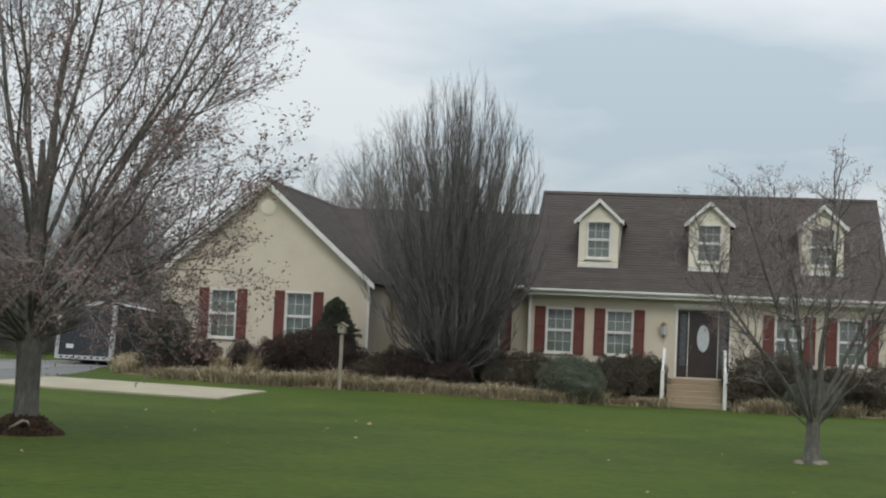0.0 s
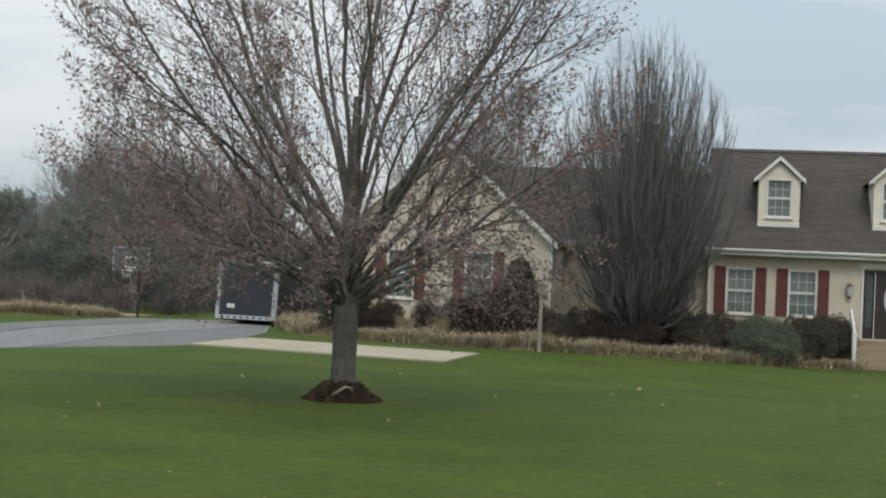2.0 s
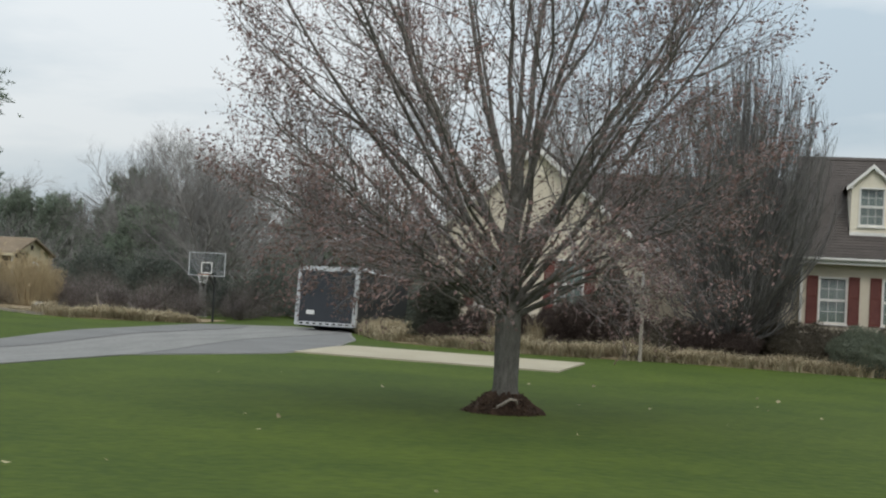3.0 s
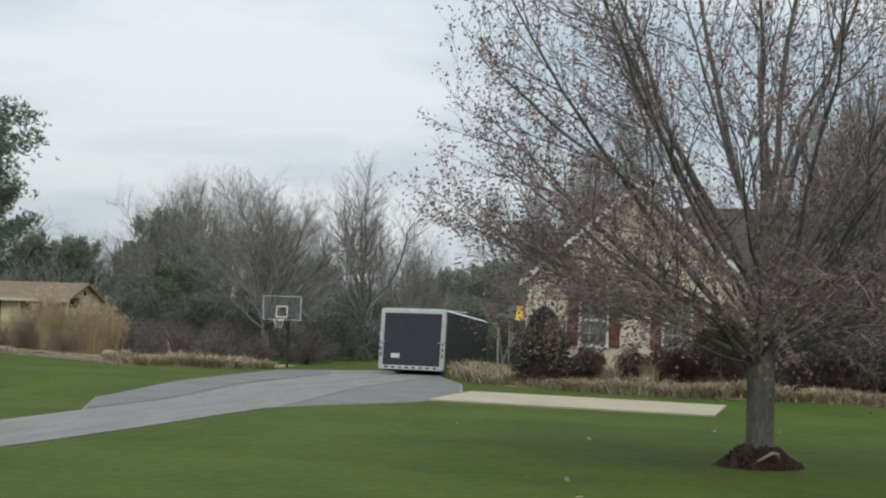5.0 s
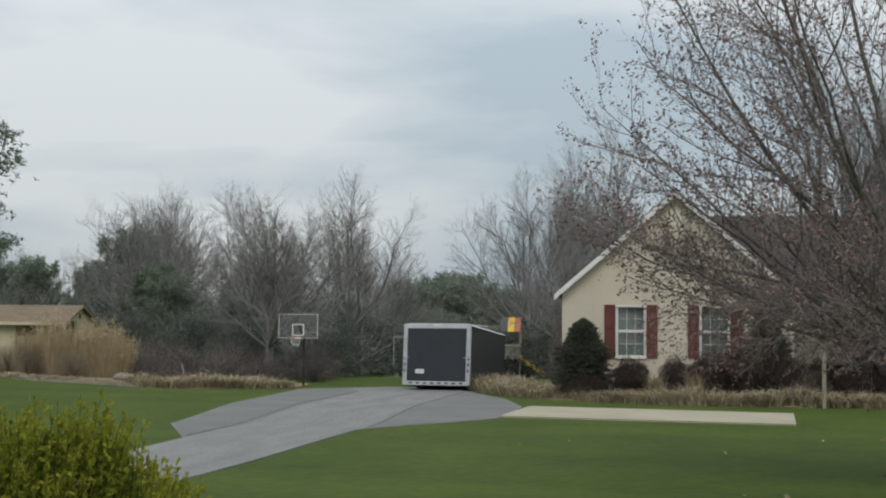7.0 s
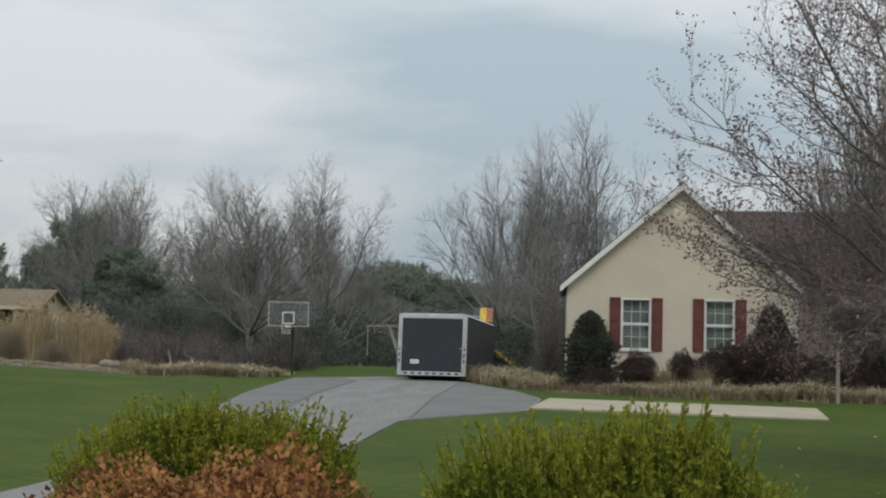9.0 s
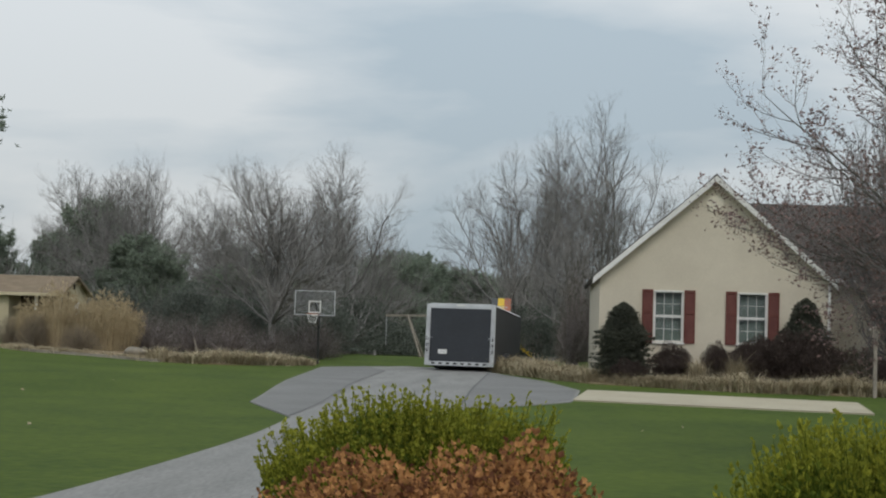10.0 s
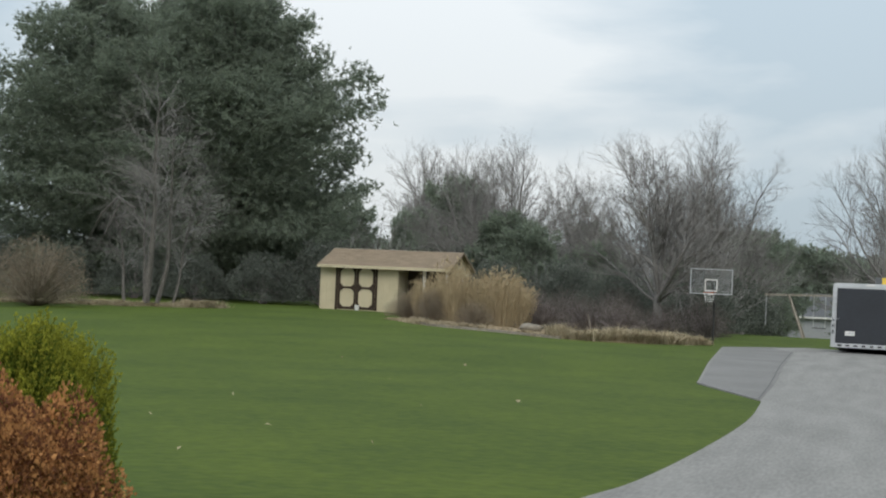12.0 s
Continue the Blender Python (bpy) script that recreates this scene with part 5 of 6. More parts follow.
def thicket(name, seed, spots, height, n_each, label, material, size=0.5, lean=0.7):
    """Tangled undergrowth: clumps of upright twigs over a stretch of ground."""
    rng = np.random.default_rng(seed)
    g = Geo()
    for x, y, w, d, h in spots:
        for _ in range(int(n_each * w * d)):
            px, py = x + rng.uniform(-w, w) / 2, y + rng.uniform(-d, d) / 2
            z = land(px, py)
            for _ in range(3):
                dv = np.array((rng.normal() * 0.75, rng.normal() * 0.75, 1.0))
                hh = h * height * rng.uniform(0.45, 1.1)
                p1 = np.array((px, py, z - 0.03)) + dv * hh * 0.5
                p2 = p1 + (dv + rng.normal(size=3) * 0.3) * hh * 0.5
                w0 = 0.016 * size * 2
                s = any_side(rng, np.array((0, 0, 1.0))) * w0
                g.add([(px - s[0], py - s[1], z - 0.03), (px + s[0], py + s[1], z - 0.03), tuple(p1 + s * 0.8), tuple(p1 - s * 0.8), tuple(p2)], [(0, 1, 2, 3), (3, 2, 4)])
                for _ in range(9):
                    q = p1 + (p2 - p1) * rng.uniform(-0.9, 0.95)
                    e = q + rng.normal(size=3) * (0.6, 0.6, 0.5) * size + (0, 0, 0.25 * size)
                    g.add([tuple(q - s * 0.5), tuple(q + s * 0.5), tuple(e)], [(0, 1, 2)])
    ob = part(name, g, material)
    return tagged(ob, label, "undergrowth", kind="stuff")


thicket("undergrowth", 61, [(-75 + 6.0 * i, 50 + 14 * math.sin(i * 1.3), 6.5, 10, 1.0 + 0.25 * math.sin(i * 2.1)) for i in range(13) if i not in (8, 9)], 4.2, 1.6, "grey-brown tangled brush under the woods", FAR_TWIG, 0.9)
thicket("undergrowth", 62, [(-42.5 + 2.4 * i, 24 + 3 * math.sin(i * 1.7), 3.0, 5, 1.0 + 0.2 * math.sin(i * 2.3)) for i in range(7)], 3.0, 2.6, "grey-brown brush behind the driveway", FAR_TWIG, 0.6)
thicket("undergrowth", 63, [(-17 + 3.5 * i, 60, 4, 6, 1.0) for i in range(6)], 3.6, 2.0, "grey-brown brush behind the house", FAR_TWIG, 0.9)


# ---- planting beds ----
def blades(geo, rng, x, y, n, length, spread, w=0.012, arch=0.6, z=None):
    """A clump of arching blades."""
    z0 = (land(x, y) if z is None else z) - 0.01
    die = random.uniform
    for _ in range(n):
        a = die(0, 6.28)
        ca, sa = math.cos(a), math.sin(a)
        ox, oy = x + gauss(0, spread), y + gauss(0, spread)
        L = length * die(0.5, 1.15)
        d = arch * die(0.2, 1.0) * L
        sx, sy = -sa * w, ca * w
        mx, my, mz = ox + ca * d * 0.35, oy + sa * d * 0.35, z0 + L * 0.62
        k = len(geo.v)
        geo.v += [(ox - sx, oy - sy, z0), (ox + sx, oy + sy, z0), (mx + sx * 0.8, my + sy * 0.8, mz), (mx - sx * 0.8, my - sy * 0.8, mz), (ox + ca * d * 0.95, oy + sa * d * 0.95, z0 + L * die(0.55, 0.95))]
        geo.f += [(k, k + 1, k + 2, k + 3), (k + 3, k + 2, k + 4)]


def bed(name, outline, label):
    return draped(name, outline, BEDSOIL, 0.03, label, "flower bed", 0.08)


EDGE = smooth_line([(-19.7, 3.2), (-18.5, 0.2), (-17.4, -2.4), (-16.4, -4.6), (-15.0, -5.6), (-12.8, -6.9), (-10.5, -7.2), (-8.2, -6.9), (-6.0, -6.2), (-3.4, -4.4), (-1.6, -3.0), (-0.35, -2.75)], 5)
EDGE_R = smooth_line([(1.9, -3.2), (3.6, -2.9), (6.4, -2.2), (9.5, -2.0)], 5)
bed("flower_bed", EDGE + [(-0.35, -0.2), (-4.6, -0.1), (-5.0, 0.3), (-9.2, 0.3), (-9.5, -2.9), (-16.0, -3.0), (-16.4, 5.0)], "straw-littered planting bed along the house front")
bed("flower_bed", EDGE_R + [(9.5, -0.1), (1.9, -0.1)], "straw-littered planting bed beside the front steps")
LEFT_EDGE = smooth_line([(-37.0, 3.3), (-34.6, 1.2), (-32.2, 0.6), (-29.8, -0.5), (-27.4, 0.0), (-25.4, 2.6)], 5)
bed("flower_bed", LEFT_EDGE + [(-25.8, 6.5), (-30, 7.5), (-37.0, 8.5)], "straw-littered planting bed between drive and shed")


def grass_border(seed, edge, depth, per_m, label, length=0.3, inward=1):
    rng = np.random.default_rng(seed)
    g = Geo()
    for (ax, ay), (bx, by) in zip(edge, edge[1:]):
        L = math.hypot(bx - ax, by - ay)
        nx, ny = -(by - ay) / L * inward, (bx - ax) / L * inward
        for _ in range(rng.poisson(per_m * L)):
            t, q = rng.uniform(), depth * rng.uniform() ** 1.2
            k = 0.75 + 0.5 * noise.noise((ax * 0.9, ay * 0.9, seed))
            blades(g, rng, ax + (bx - ax) * t + nx * q, ay + (by - ay) * t + ny * q, 80, length * k * rng.uniform(0.6, 1.25), 0.13, 0.013, 1.7)
    return tagged(part("dry_border_grass", g, STRAW), label, "border grass", kind="stuff")


grass_border(71, EDGE[9:], 1.5, 19, "dry tan border grass edging the lawn", 0.58)
grass_border(75, EDGE[:11], 1.4, 22, "tall dry tan grass beside the parked trailer", 0.68)
grass_border(72, EDGE_R, 1.1, 15, "dry tan border grass beside the steps", 0.5)
grass_border(73, LEFT_EDGE[14:], 1.8, 18, "dry tan border grass beside the driveway", 0.55)
grass_border(74, LEFT_EDGE[:15], 0.7, 9, "dry tan grass before the reeds", 0.25)
grass_border(76, smooth_line([(-52.0, -1.5), (-49.0, 0.3), (-46.0, 1.6), (-43.6, 3.6)], 4), 1.2, 11, "dry tan grass along the edge of the pines", 0.34)
part_edge = Geo()
for (ax, ay), (bx, by) in zip(LEFT_EDGE[4:15], LEFT_EDGE[5:16]):
    part_edge.beam((ax, ay - 0.12, land(ax, ay) + 0.04), (bx, by - 0.12, land(bx, by) + 0.04), 0.12, 0.09)
tagged(part("bed_edging", part_edge, GREY_WOOD), "pale timber edging along a planting bed", "edging", kind="structure")

# shrubs along the house
barberry = shrub("dark_shrub", 81, (0.75, 0.7, 0.85), "dark reddish-brown twiggy shrub in the bed", SHRUB_RED, 15000, 0.04, 90, twig_mat=SHRUB_RED, shell=0.62, bumps=0.24, ball=True)
azalea = shrub("brown_shrub", 82, (0.85, 0.8, 1.0), "dark brown leafy shrub by the house wall", SHRUB, 14000, 0.046, 120, twig_mat=SHRUB, shell=0.6, bumps=0.26, ball=True)
for x, y, rz, s in ((-1.25, -1.3, 0, (0.85, 0.85, 1.15)), (-2.0, -1.5, 70, (0.9, 0.9, 1.05)), (-0.75, -0.95, 30, (0.55, 0.55, 1.0)), (-3.2, -1.5, 130, (0.9, 0.9, 0.95)), (-4.4, -1.6, 210, (0.95, 0.9, 1.0)), (-5.6, -2.0, 300, (0.95, 0.9, 1.0)),
                    (2.6, -1.2, 20, (1.1, 1.0, 1.3)), (3.7, -1.3, 150, (1.0, 1.0, 1.1)), (4.9, -1.3, 250, (1.0, 0.9, 1.05)), (6.1, -1.3, 340, (1.0, 0.9, 1.1)), (7.3, -1.2, 100, (1.0, 0.9, 1.0)),
                    (-8.4, -2.6, 50, (0.9, 0.9, 0.85)), (-9.2, -4.2, 170, (0.8, 0.8, 0.75)), (-5.0, -3.3, 200, (0.7, 0.7, 0.8))):
    put(azalea, x, y, rz, tuple(k * f for k, f in zip(s, (1.22, 1.15, 1.22))))
for x, y, rz, s in ((-10.1, -4.6, 0, (1.0, 0.9, 1.35)), (-11.0, -4.3, 80, (1.0, 0.9, 1.3)), (-11.7, -4.5, 160, (0.9, 0.9, 1.15)), (-12.72, -4.6, 20, (0.5, 0.5, 1.02)), (-14.0, -4.6, 240, (0.74, 0.65, 0.98)), (-15.2, -4.6, 310, (0.6, 0.6, 0.6)),
                    (-7.6, -4.2, 45, (0.9, 0.9, 0.85)), (-6.6, -4.4, 190, (0.8, 0.8, 0.8))):
    put(barberry, x, y, rz, tuple(k * f for k, f in zip(s, (1.2, 1.15, 1.25))))
yew = shrub("round_shrub", 83, (0.98, 0.9, 0.98), "large rounded dull-green clipped shrub in the bed", SHRUB_GREEN, 14000, 0.042, 60, shell=0.7, bumps=0.12, ball=True)
put(yew, -3.0, -3.5, 0, (1.02, 1.0, 1.28))
put(yew, 4.0, -2.7, 110, (0.95, 0.9, 0.95), label="large rounded grey-green shrub beside the steps")
put(yew, 9.0, -2.4, 200, (0.8, 0.8, 0.8), label="rounded dull-green shrub in the bed")
arbor = cone_conifer(84, 2.45, 0.72, "dark conical evergreen by the gable window", 8000, 0.085, ARBOR, "evergreen_shrub", 3.6)
put(arbor, -15.35, -3.9, 0, (1.0, 0.9, 0.97))
put(arbor, -10.15, -3.75, 130, (0.95, 0.9, 1.08), label="dark conical evergreen at the gable's corner")
rng = np.random.default_rng(86)
for k, (x, y) in enumerate(((-13.28, -4.95), (-12.2, -5.0))):
    g = Geo()
    blades(g, rng, 0, 0, 420, 0.95 + 0.12 * k, 0.09, 0.009, 0.75, z=0)
    ob = part("ornamental_grass", g, STRAW)
    tagged(place(ob, pose(x, y, land(x, y))), "pale dry ornamental grass clump between shrubs", "grass clump", "grass clumps by the gable")

# reeds, brush and stump beyond the drive
def reed_clump(seed, n, height, spread, label):
    rng = np.random.default_rng(seed)
    g, plume = Geo(), Geo()
    for _ in range(n):
        a, r = rng.uniform(0, 6.28), spread * math.sqrt(rng.uniform())
        o = np.array((r * math.cos(a), r * math.sin(a), -0.02))
        d = np.array((math.cos(a), math.sin(a), 0)) * r * 0.55 + rng.normal(size=3) * 0.16
        h = height * rng.uniform(0.55, 1.08) * (1 - 0.25 * r / spread)
        m = o + np.array((0, 0, h * 0.55)) + d * 0.4
        e = o + np.array((0, 0, h)) + d
        s = any_side(rng, np.array((0, 0, 1.0))) * 0.008
        g.add([o - s, o + s, m + s, m - s, e], [(0, 1, 2, 3), (3, 2, 4)])
        if rng.uniform() < 0.35:
            tuft(plume, rng, e, 0.17, 5, 1.0, 0.08, tuple(d * 0.6 + (0, 0, 1.2)))
    ob = thing("reed_clump", 0, 0, 0, label, "reeds", "reed clumps by the shed")
    tagged(part("stalk_mass", g, REED, ob), kind="stuff")
    tagged(part("plume_mass", plume, REED, ob), kind="stuff")
    return ob


reeds = reed_clump(91, 1700, 2.1, 0.75, "tall tan dry ornamental reeds in front of the shed")
for x, y, rz, s in ((-34.95, 4.6, 0, (0.62, 0.62, 1.06)), (-33.9, 4.9, 160, (0.6, 0.6, 0.9)), (-33.15, 4.8, 230, (0.72, 0.72, 0.98)), (-35.9, 4.7, 60, (0.66, 0.6, 0.78)), (-32.6, 5.1, 300, (0.55, 0.55, 0.8))):
    put(reeds, x, y, rz, s)
brush = shrub("brush_shrub", 92, (1.1, 1.0, 1.15), "dark grey-brown bare brush behind the drive", BRUSH, 3200, 0.06, 260, shell=0.3, bumps=0.25)
for x, y, rz, s in ((-32.0, 5.6, 0, 1.0), (-30.6, 6.8, 70, 1.0), (-29.2, 6.6, 140, 0.95), (-27.9, 8.0, 210, 0.9), (-31.6, 8.2, 280, 1.1), (-29.8, 9.4, 20, 1.15), (-33.4, 7.6, 110, 1.1), (-26.4, 9.6, 300, 0.9), (-27.0, 12.5, 30, 1.2), (-30.5, 13, 60, 1.3), (-34, 12, 150, 1.2), (-28.4, 14.5, 10, 0.9)):
    put(brush, x, y, rz, s)
for x, y, rz, s in ((-16.5, 12.5, 10, (0.8, 0.8, 3.2)), (-16.7, 9.0, 120, (0.55, 0.55, 2.2)), (-15.6, 13.5, 250, (0.9, 0.9, 2.6))):
    put(brush, x, y, rz, s, label="tall brownish half-bare bush beside the playset")
evergreen = shrub("evergreen_bush", 93, (1.9, 1.8, 2.1), "dense dark green evergreen bush in the tree line", CONIFER, 8000, 0.12, 40, shell=0.55, bumps=0.25)
for x, y, rz, s in ((-30.8, 16, 0, 1.0), (-27.6, 17.5, 80, 0.9), (-33.6, 18, 160, 1.1), (-28.0, 22, 30, 1.1), (-20.4, 27, 110, 1.0), (-27.4, 27, 200, 1.15), (-37.2, 19, 300, 1.0), (-18.4, 25, 20, 1.1), (-15.2, 24, 70, 1.0),
                    (-46.4, 13.5, 10, 0.9), (-49.2, 12.6, 60, 0.85), (-52.0, 12.2, 140, 0.9), (-55.5, 11.5, 230, 0.95), (-44.5, 16.0, 200, 1.2), (-59.5, 12.0, 310, 1.1), (-63.5, 11.0, 30, 1.2), (-31, 40, 100, 1.5), (-38, 42, 20, 1.6), (-45, 40, 70, 1.6), (-28.5, 44, 150, 1.4), (-17, 40, 250, 1.5)):
    put(evergreen, x, y, rz, s)
straw_bush = shrub("dry_bush", 94, (1.9, 1.7, 2.0), "large dry tan-brown bush at the lawn's edge", DRY_BUSH, 9000, 0.05, 400, twig_mat=DRY_BUSH, shell=0.45)
put(straw_bush, -48.4, -1.5, 0, (1.1, 1.1, 1.12))
for x, y, rz, s in ((-36.7, 4.7, 40, (0.46, 0.45, 0.5)), (-35.6, 4.0, 90, (0.42, 0.4, 0.55)), (-33.9, 3.7, 190, (0.42, 0.36, 0.42))):
    put(straw_bush, x, y, rz, s, label="low dry tan-brown bush before the garden shed")


def dead_tree():
    t = Woody(95)
    spec = [dict(geo="limb", sides=5, segs=8, wander=0.08, lift=0.15, kids=32, angle=48, ratio=0.42, tip=0.15, kid_r=0.017, **{"from": 0.3}),
            dict(sides=3, segs=4, wander=0.14, lift=-0.2, kids=16, angle=48, ratio=0.5, tip=0.3, kid_r=0.01, **{"from": 0.2}),
            dict(sides=3, segs=3, wander=0.14, lift=-0.3, tip=0.4)]
    for x, y, el, az, L, r in ((0, 0, 84, 0.4, 7.8, 0.15), (0.35, 0.1, 78, 0.2, 6.6, 0.1), (-0.15, 0.2, 74, 2.9, 5.6, 0.08), (-1.2, 0.6, 82, 2.6, 3.8, 0.08), (0.8, 0.5, 70, 0.9, 4.6, 0.06)):
        t.grow(0, (x, y, -0.1), up(az, radians(el)), L, r, spec)
    t.limb.tube([(-0.6, 0, 3.6), (-1.3, -0.1, 4.0), (-2.0, 0, 3.4), (-2.6, 0, 2.2)], [0.05, 0.045, 0.035, 0.015], 5)
    t.limb.tube([(-1.2, 0, 3.95), (-1.7, 0.1, 3.0), (-2.2, 0, 1.9)], [0.035, 0.03, 0.012], 5)
    finish_tree(t, "dead_tree", -46.2, 2.4, land(-46.2, 2.4), "thin half-dead multi-stemmed tree before the pines", BARK, FAR_TWIG)


dead_tree()
st = Geo()
st.tube([(0, 0, -0.05), (0, 0, 0.25), (0.02, 0, 0.62)], [0.24, 0.2, 0.18], 10)
tagged(place(part("tree_stump", st, GREY_WOOD, smooth=True), pose(-31.2, 10.5, land(-31.2, 10.5))), "weathered upright tree stump in the brush", "stump")
st = Geo().tube([(0, 0, -0.03), (-0.05, 0, 0.4), (-0.14, 0, 0.75)], [0.03, 0.025, 0.015], 6)
tagged(place(part("dead_stick", st, GREY_WOOD), pose(-29.6, 3.4, land(-29.6, 3.4))), "pale dead stick standing in the bed", "stick")

# stones and bird baths
rk = Geo()
blob(rk, (0, 0, 0.1), (0.3, 0.22, 0.16), 7, 0.15)
tagged(place(part("field_stone", rk, STONE, smooth=True), pose(-4.9, -4.8, land(-4.9, -4.8) + 0.06)), "flat pale field stone in the border grass", "stone")
rk = Geo()
blob(rk, (0, 0, 0.15), (0.4, 0.25, 0.15), 9, 0.15)
tagged(place(part("boulder", rk, STONE, smooth=True), pose(-31.6, 2.8, land(-31.6, 2.8))), "low grey boulder in the planting bed", "stone")


def bird_house(x, y, height, label, box=0.2):
    z = land(x, y)
    ob = thing("bird_house", x, y, z, label, "bird house")
    part("post", Geo().box(-0.045, 0.045, -0.045, 0.045, -0.1, height), GREY_WOOD, ob, bevel=0.006)
    b = part("nest_box", Geo().prism([(-box / 2, 0), (box / 2, 0), (box / 2, box * 1.1), (0, box * 1.45), (-box / 2, box * 1.1)], "y", -box / 2, box / 2), GREY_WOOD, ob)
    b.location = (0, 0, height)
    part("entrance_hole", oval(0, -box / 2 - 0.004, box * 0.75, 0.025, 0.025, 0.003, 12), BLACK, b)
    for s in (-1, 1):
        p = [(0, box * 1.52), (s * (box / 2 + 0.06), box * 1.02), (s * (box / 2 + 0.06), box * 0.96), (0, box * 1.45)]
        part("lid", Geo().prism(p if s > 0 else p[::-1], "y", -box / 2 - 0.05, box / 2 + 0.05), GREY_WOOD, b)


bird_house(-9.0, -7.6, 1.55, "weathered wooden bird house on a post in the bed")
lan = thing("garden_lantern", 6.2, -1.9, land(6.2, -1.9), "white garden lantern on a thin stake", "lantern")
part("stake", Geo().tube([(0, 0, -0.05), (0, 0, 0.75)], [0.012, 0.012], 6), BLACK, lan)
part("lamp_head", Geo().tube([(0, 0, 0.75), (0, 0, 0.92)], [0.06, 0.08], 8), WHITE, lan)
part("cap", Geo().tube([(0, 0, 0.92), (0, 0, 1.03)], [0.12, 0.015], 8), WHITE, lan)


# ---- trailer, hoop, playset ----
def trailer():
    W, L, Z0, Z1 = 1.15, 4.3, 0.16, 2.16
    ob = thing("enclosed_trailer", -20.42, 1.5, land(-20.4, 1.5) + 0.028, "black enclosed cargo trailer with aluminium trim, parked on asphalt", "trailer", rz=-10)
    ob.matrix_basis = ob.matrix_basis @ pose(0, 0, 0.02, -4.2)
    part("body", Geo().box(-W, W, 0.03, L, Z0 + 0.1, Z1 - 0.04), TRAILER_BLACK, ob, bevel=0.01)
    part("roof_cap", Geo().prism([(-W - 0.015, Z1 - 0.05), (W + 0.015, Z1 - 0.05), (W - 0.1, Z1 + 0.03), (-W + 0.1, Z1 + 0.03)], "y", 0.02, L), ALUMINIUM, ob)
    ramp = part("rear_door", Geo().box(-W + 0.14, W - 0.14, -0.03, 0.025, Z0 + 0.12, Z1 - 0.14), TRAILER_BLACK, ob, "black ramp door", bevel=0.008)
    for s in (-1, 1):
        a, b = sorted((s * W * 1.01, s * (W - 0.125)))
        post = part("corner_post", Geo().box(a, b, -0.035, 0.1, Z0 - 0.02, Z1), ALUMINIUM, ob, "bright aluminium corner post", bevel=0.006)
        for k in range(3):
            part("tail_light", oval((a + b) / 2, -0.05, 0.62 + 0.2 * k, 0.035, 0.07, 0.014, 14), RUBBER, post, "dark oval tail light")
        part("door_bar", Geo().tube([(s * (W - 0.2), -0.05, 1.05), (s * (W - 0.04), -0.06, 1.05)], [0.016, 0.016], 6), ALUMINIUM, ramp)
        part("lock_rod", Geo().tube([(s * (W - 0.07), -0.06, 0.35), (s * (W - 0.07), -0.06, 1.75)], [0.011, 0.011], 6), ALUMINIUM, ramp)
        part("side_trim", Geo().box(min(s * W, s * (W + 0.02)), max(s * W, s * (W + 0.02)), 0.1, L, Z1 - 0.075, Z1 - 0.045), BLACK, ob)
        for yy in (2.0, 2.8):
            wh = part("wheel", Geo().tube([(s * (W - 0.06), yy, 0.3), (s * (W + 0.12), yy, 0.3)], [0.31, 0.31], 20), RUBBER, ob, bevel=0.0)
            part("hub", Geo().tube([(s * (W + 0.1), yy, 0.3), (s * (W + 0.135), yy, 0.3)], [0.17, 0.14], 14), ALUMINIUM, wh)
        part("fender", Geo().prism([(1.55, 0.5), (1.7, 0.7), (3.1, 0.7), (3.25, 0.5)], "x", min(s * W, s * (W + 0.2)), max(s * W, s * (W + 0.2))), BLACK, ob)
    part("header", Geo().box(-W + 0.125, W - 0.125, -0.03, 0.1, Z1 - 0.14, Z1 - 0.02), ALUMINIUM, ob, bevel=0.006)
    part("header_lamp", Geo().box(-0.14, 0.14, -0.045, -0.03, Z1 - 0.06, Z1 + 0.0), WHITE, ob, bevel=0.01)
    sill = part("rear_sill", Geo().box(-W + 0.125, W - 0.125, -0.06, 0.1, Z0 - 0.02, Z0 + 0.11), ALUMINIUM, ob, "aluminium sill with a row of marker lamps")
    for k in range(8):
        x = -W + 0.28 + k * (2 * W - 0.56) / 7
        part("marker_lamp", Geo().box(x - 0.06, x + 0.06, -0.068, -0.06, Z0 + 0.02, Z0 + 0.07), RUBBER, sill)
    part("plate_panel", Geo().box(-0.72, -0.42, -0.04, -0.031, 0.52, 0.66), WHITE, ramp, "white plate panel")
    part("plate_bars", Geo().box(-0.68, -0.46, -0.046, -0.0405, 0.57, 0.61), ALUMINIUM, ramp)
    part("roof_vent", Geo().box(-0.2, 0.2, 1.2, 1.6, Z1 + 0.03, Z1 + 0.1), ALUMINIUM, ob, bevel=0.03)
    # Black box as underframe; it also fills in the shadow strip below the body.
    part("under_shadow_frame", Geo().box(-W + 0.1, W - 0.1, 0.1, L, Z0 - 0.04, Z0 + 0.1), BLACK, ob)
    part("ladder_rail", Geo().tube([(0.2, 1.8, Z1 + 0.03), (0.2, 1.8, Z1 + 0.16), (W - 0.1, 2.4, Z1 + 0.14)], [0.014] * 3, 5), ALUMINIUM, ob)
    part("tongue", Geo().beam((-0.6, L, 0.38), (0, L + 1.2, 0.38), 0.08, 0.1).beam((0.6, L, 0.38), (0, L + 1.2, 0.38), 0.08, 0.1), BLACK, ob)
    part("tongue_jack", Geo().tube([(0, L + 1.0, -0.05), (0, L + 1.0, 0.75)], [0.03, 0.03], 8), BLACK, ob)


trailer()


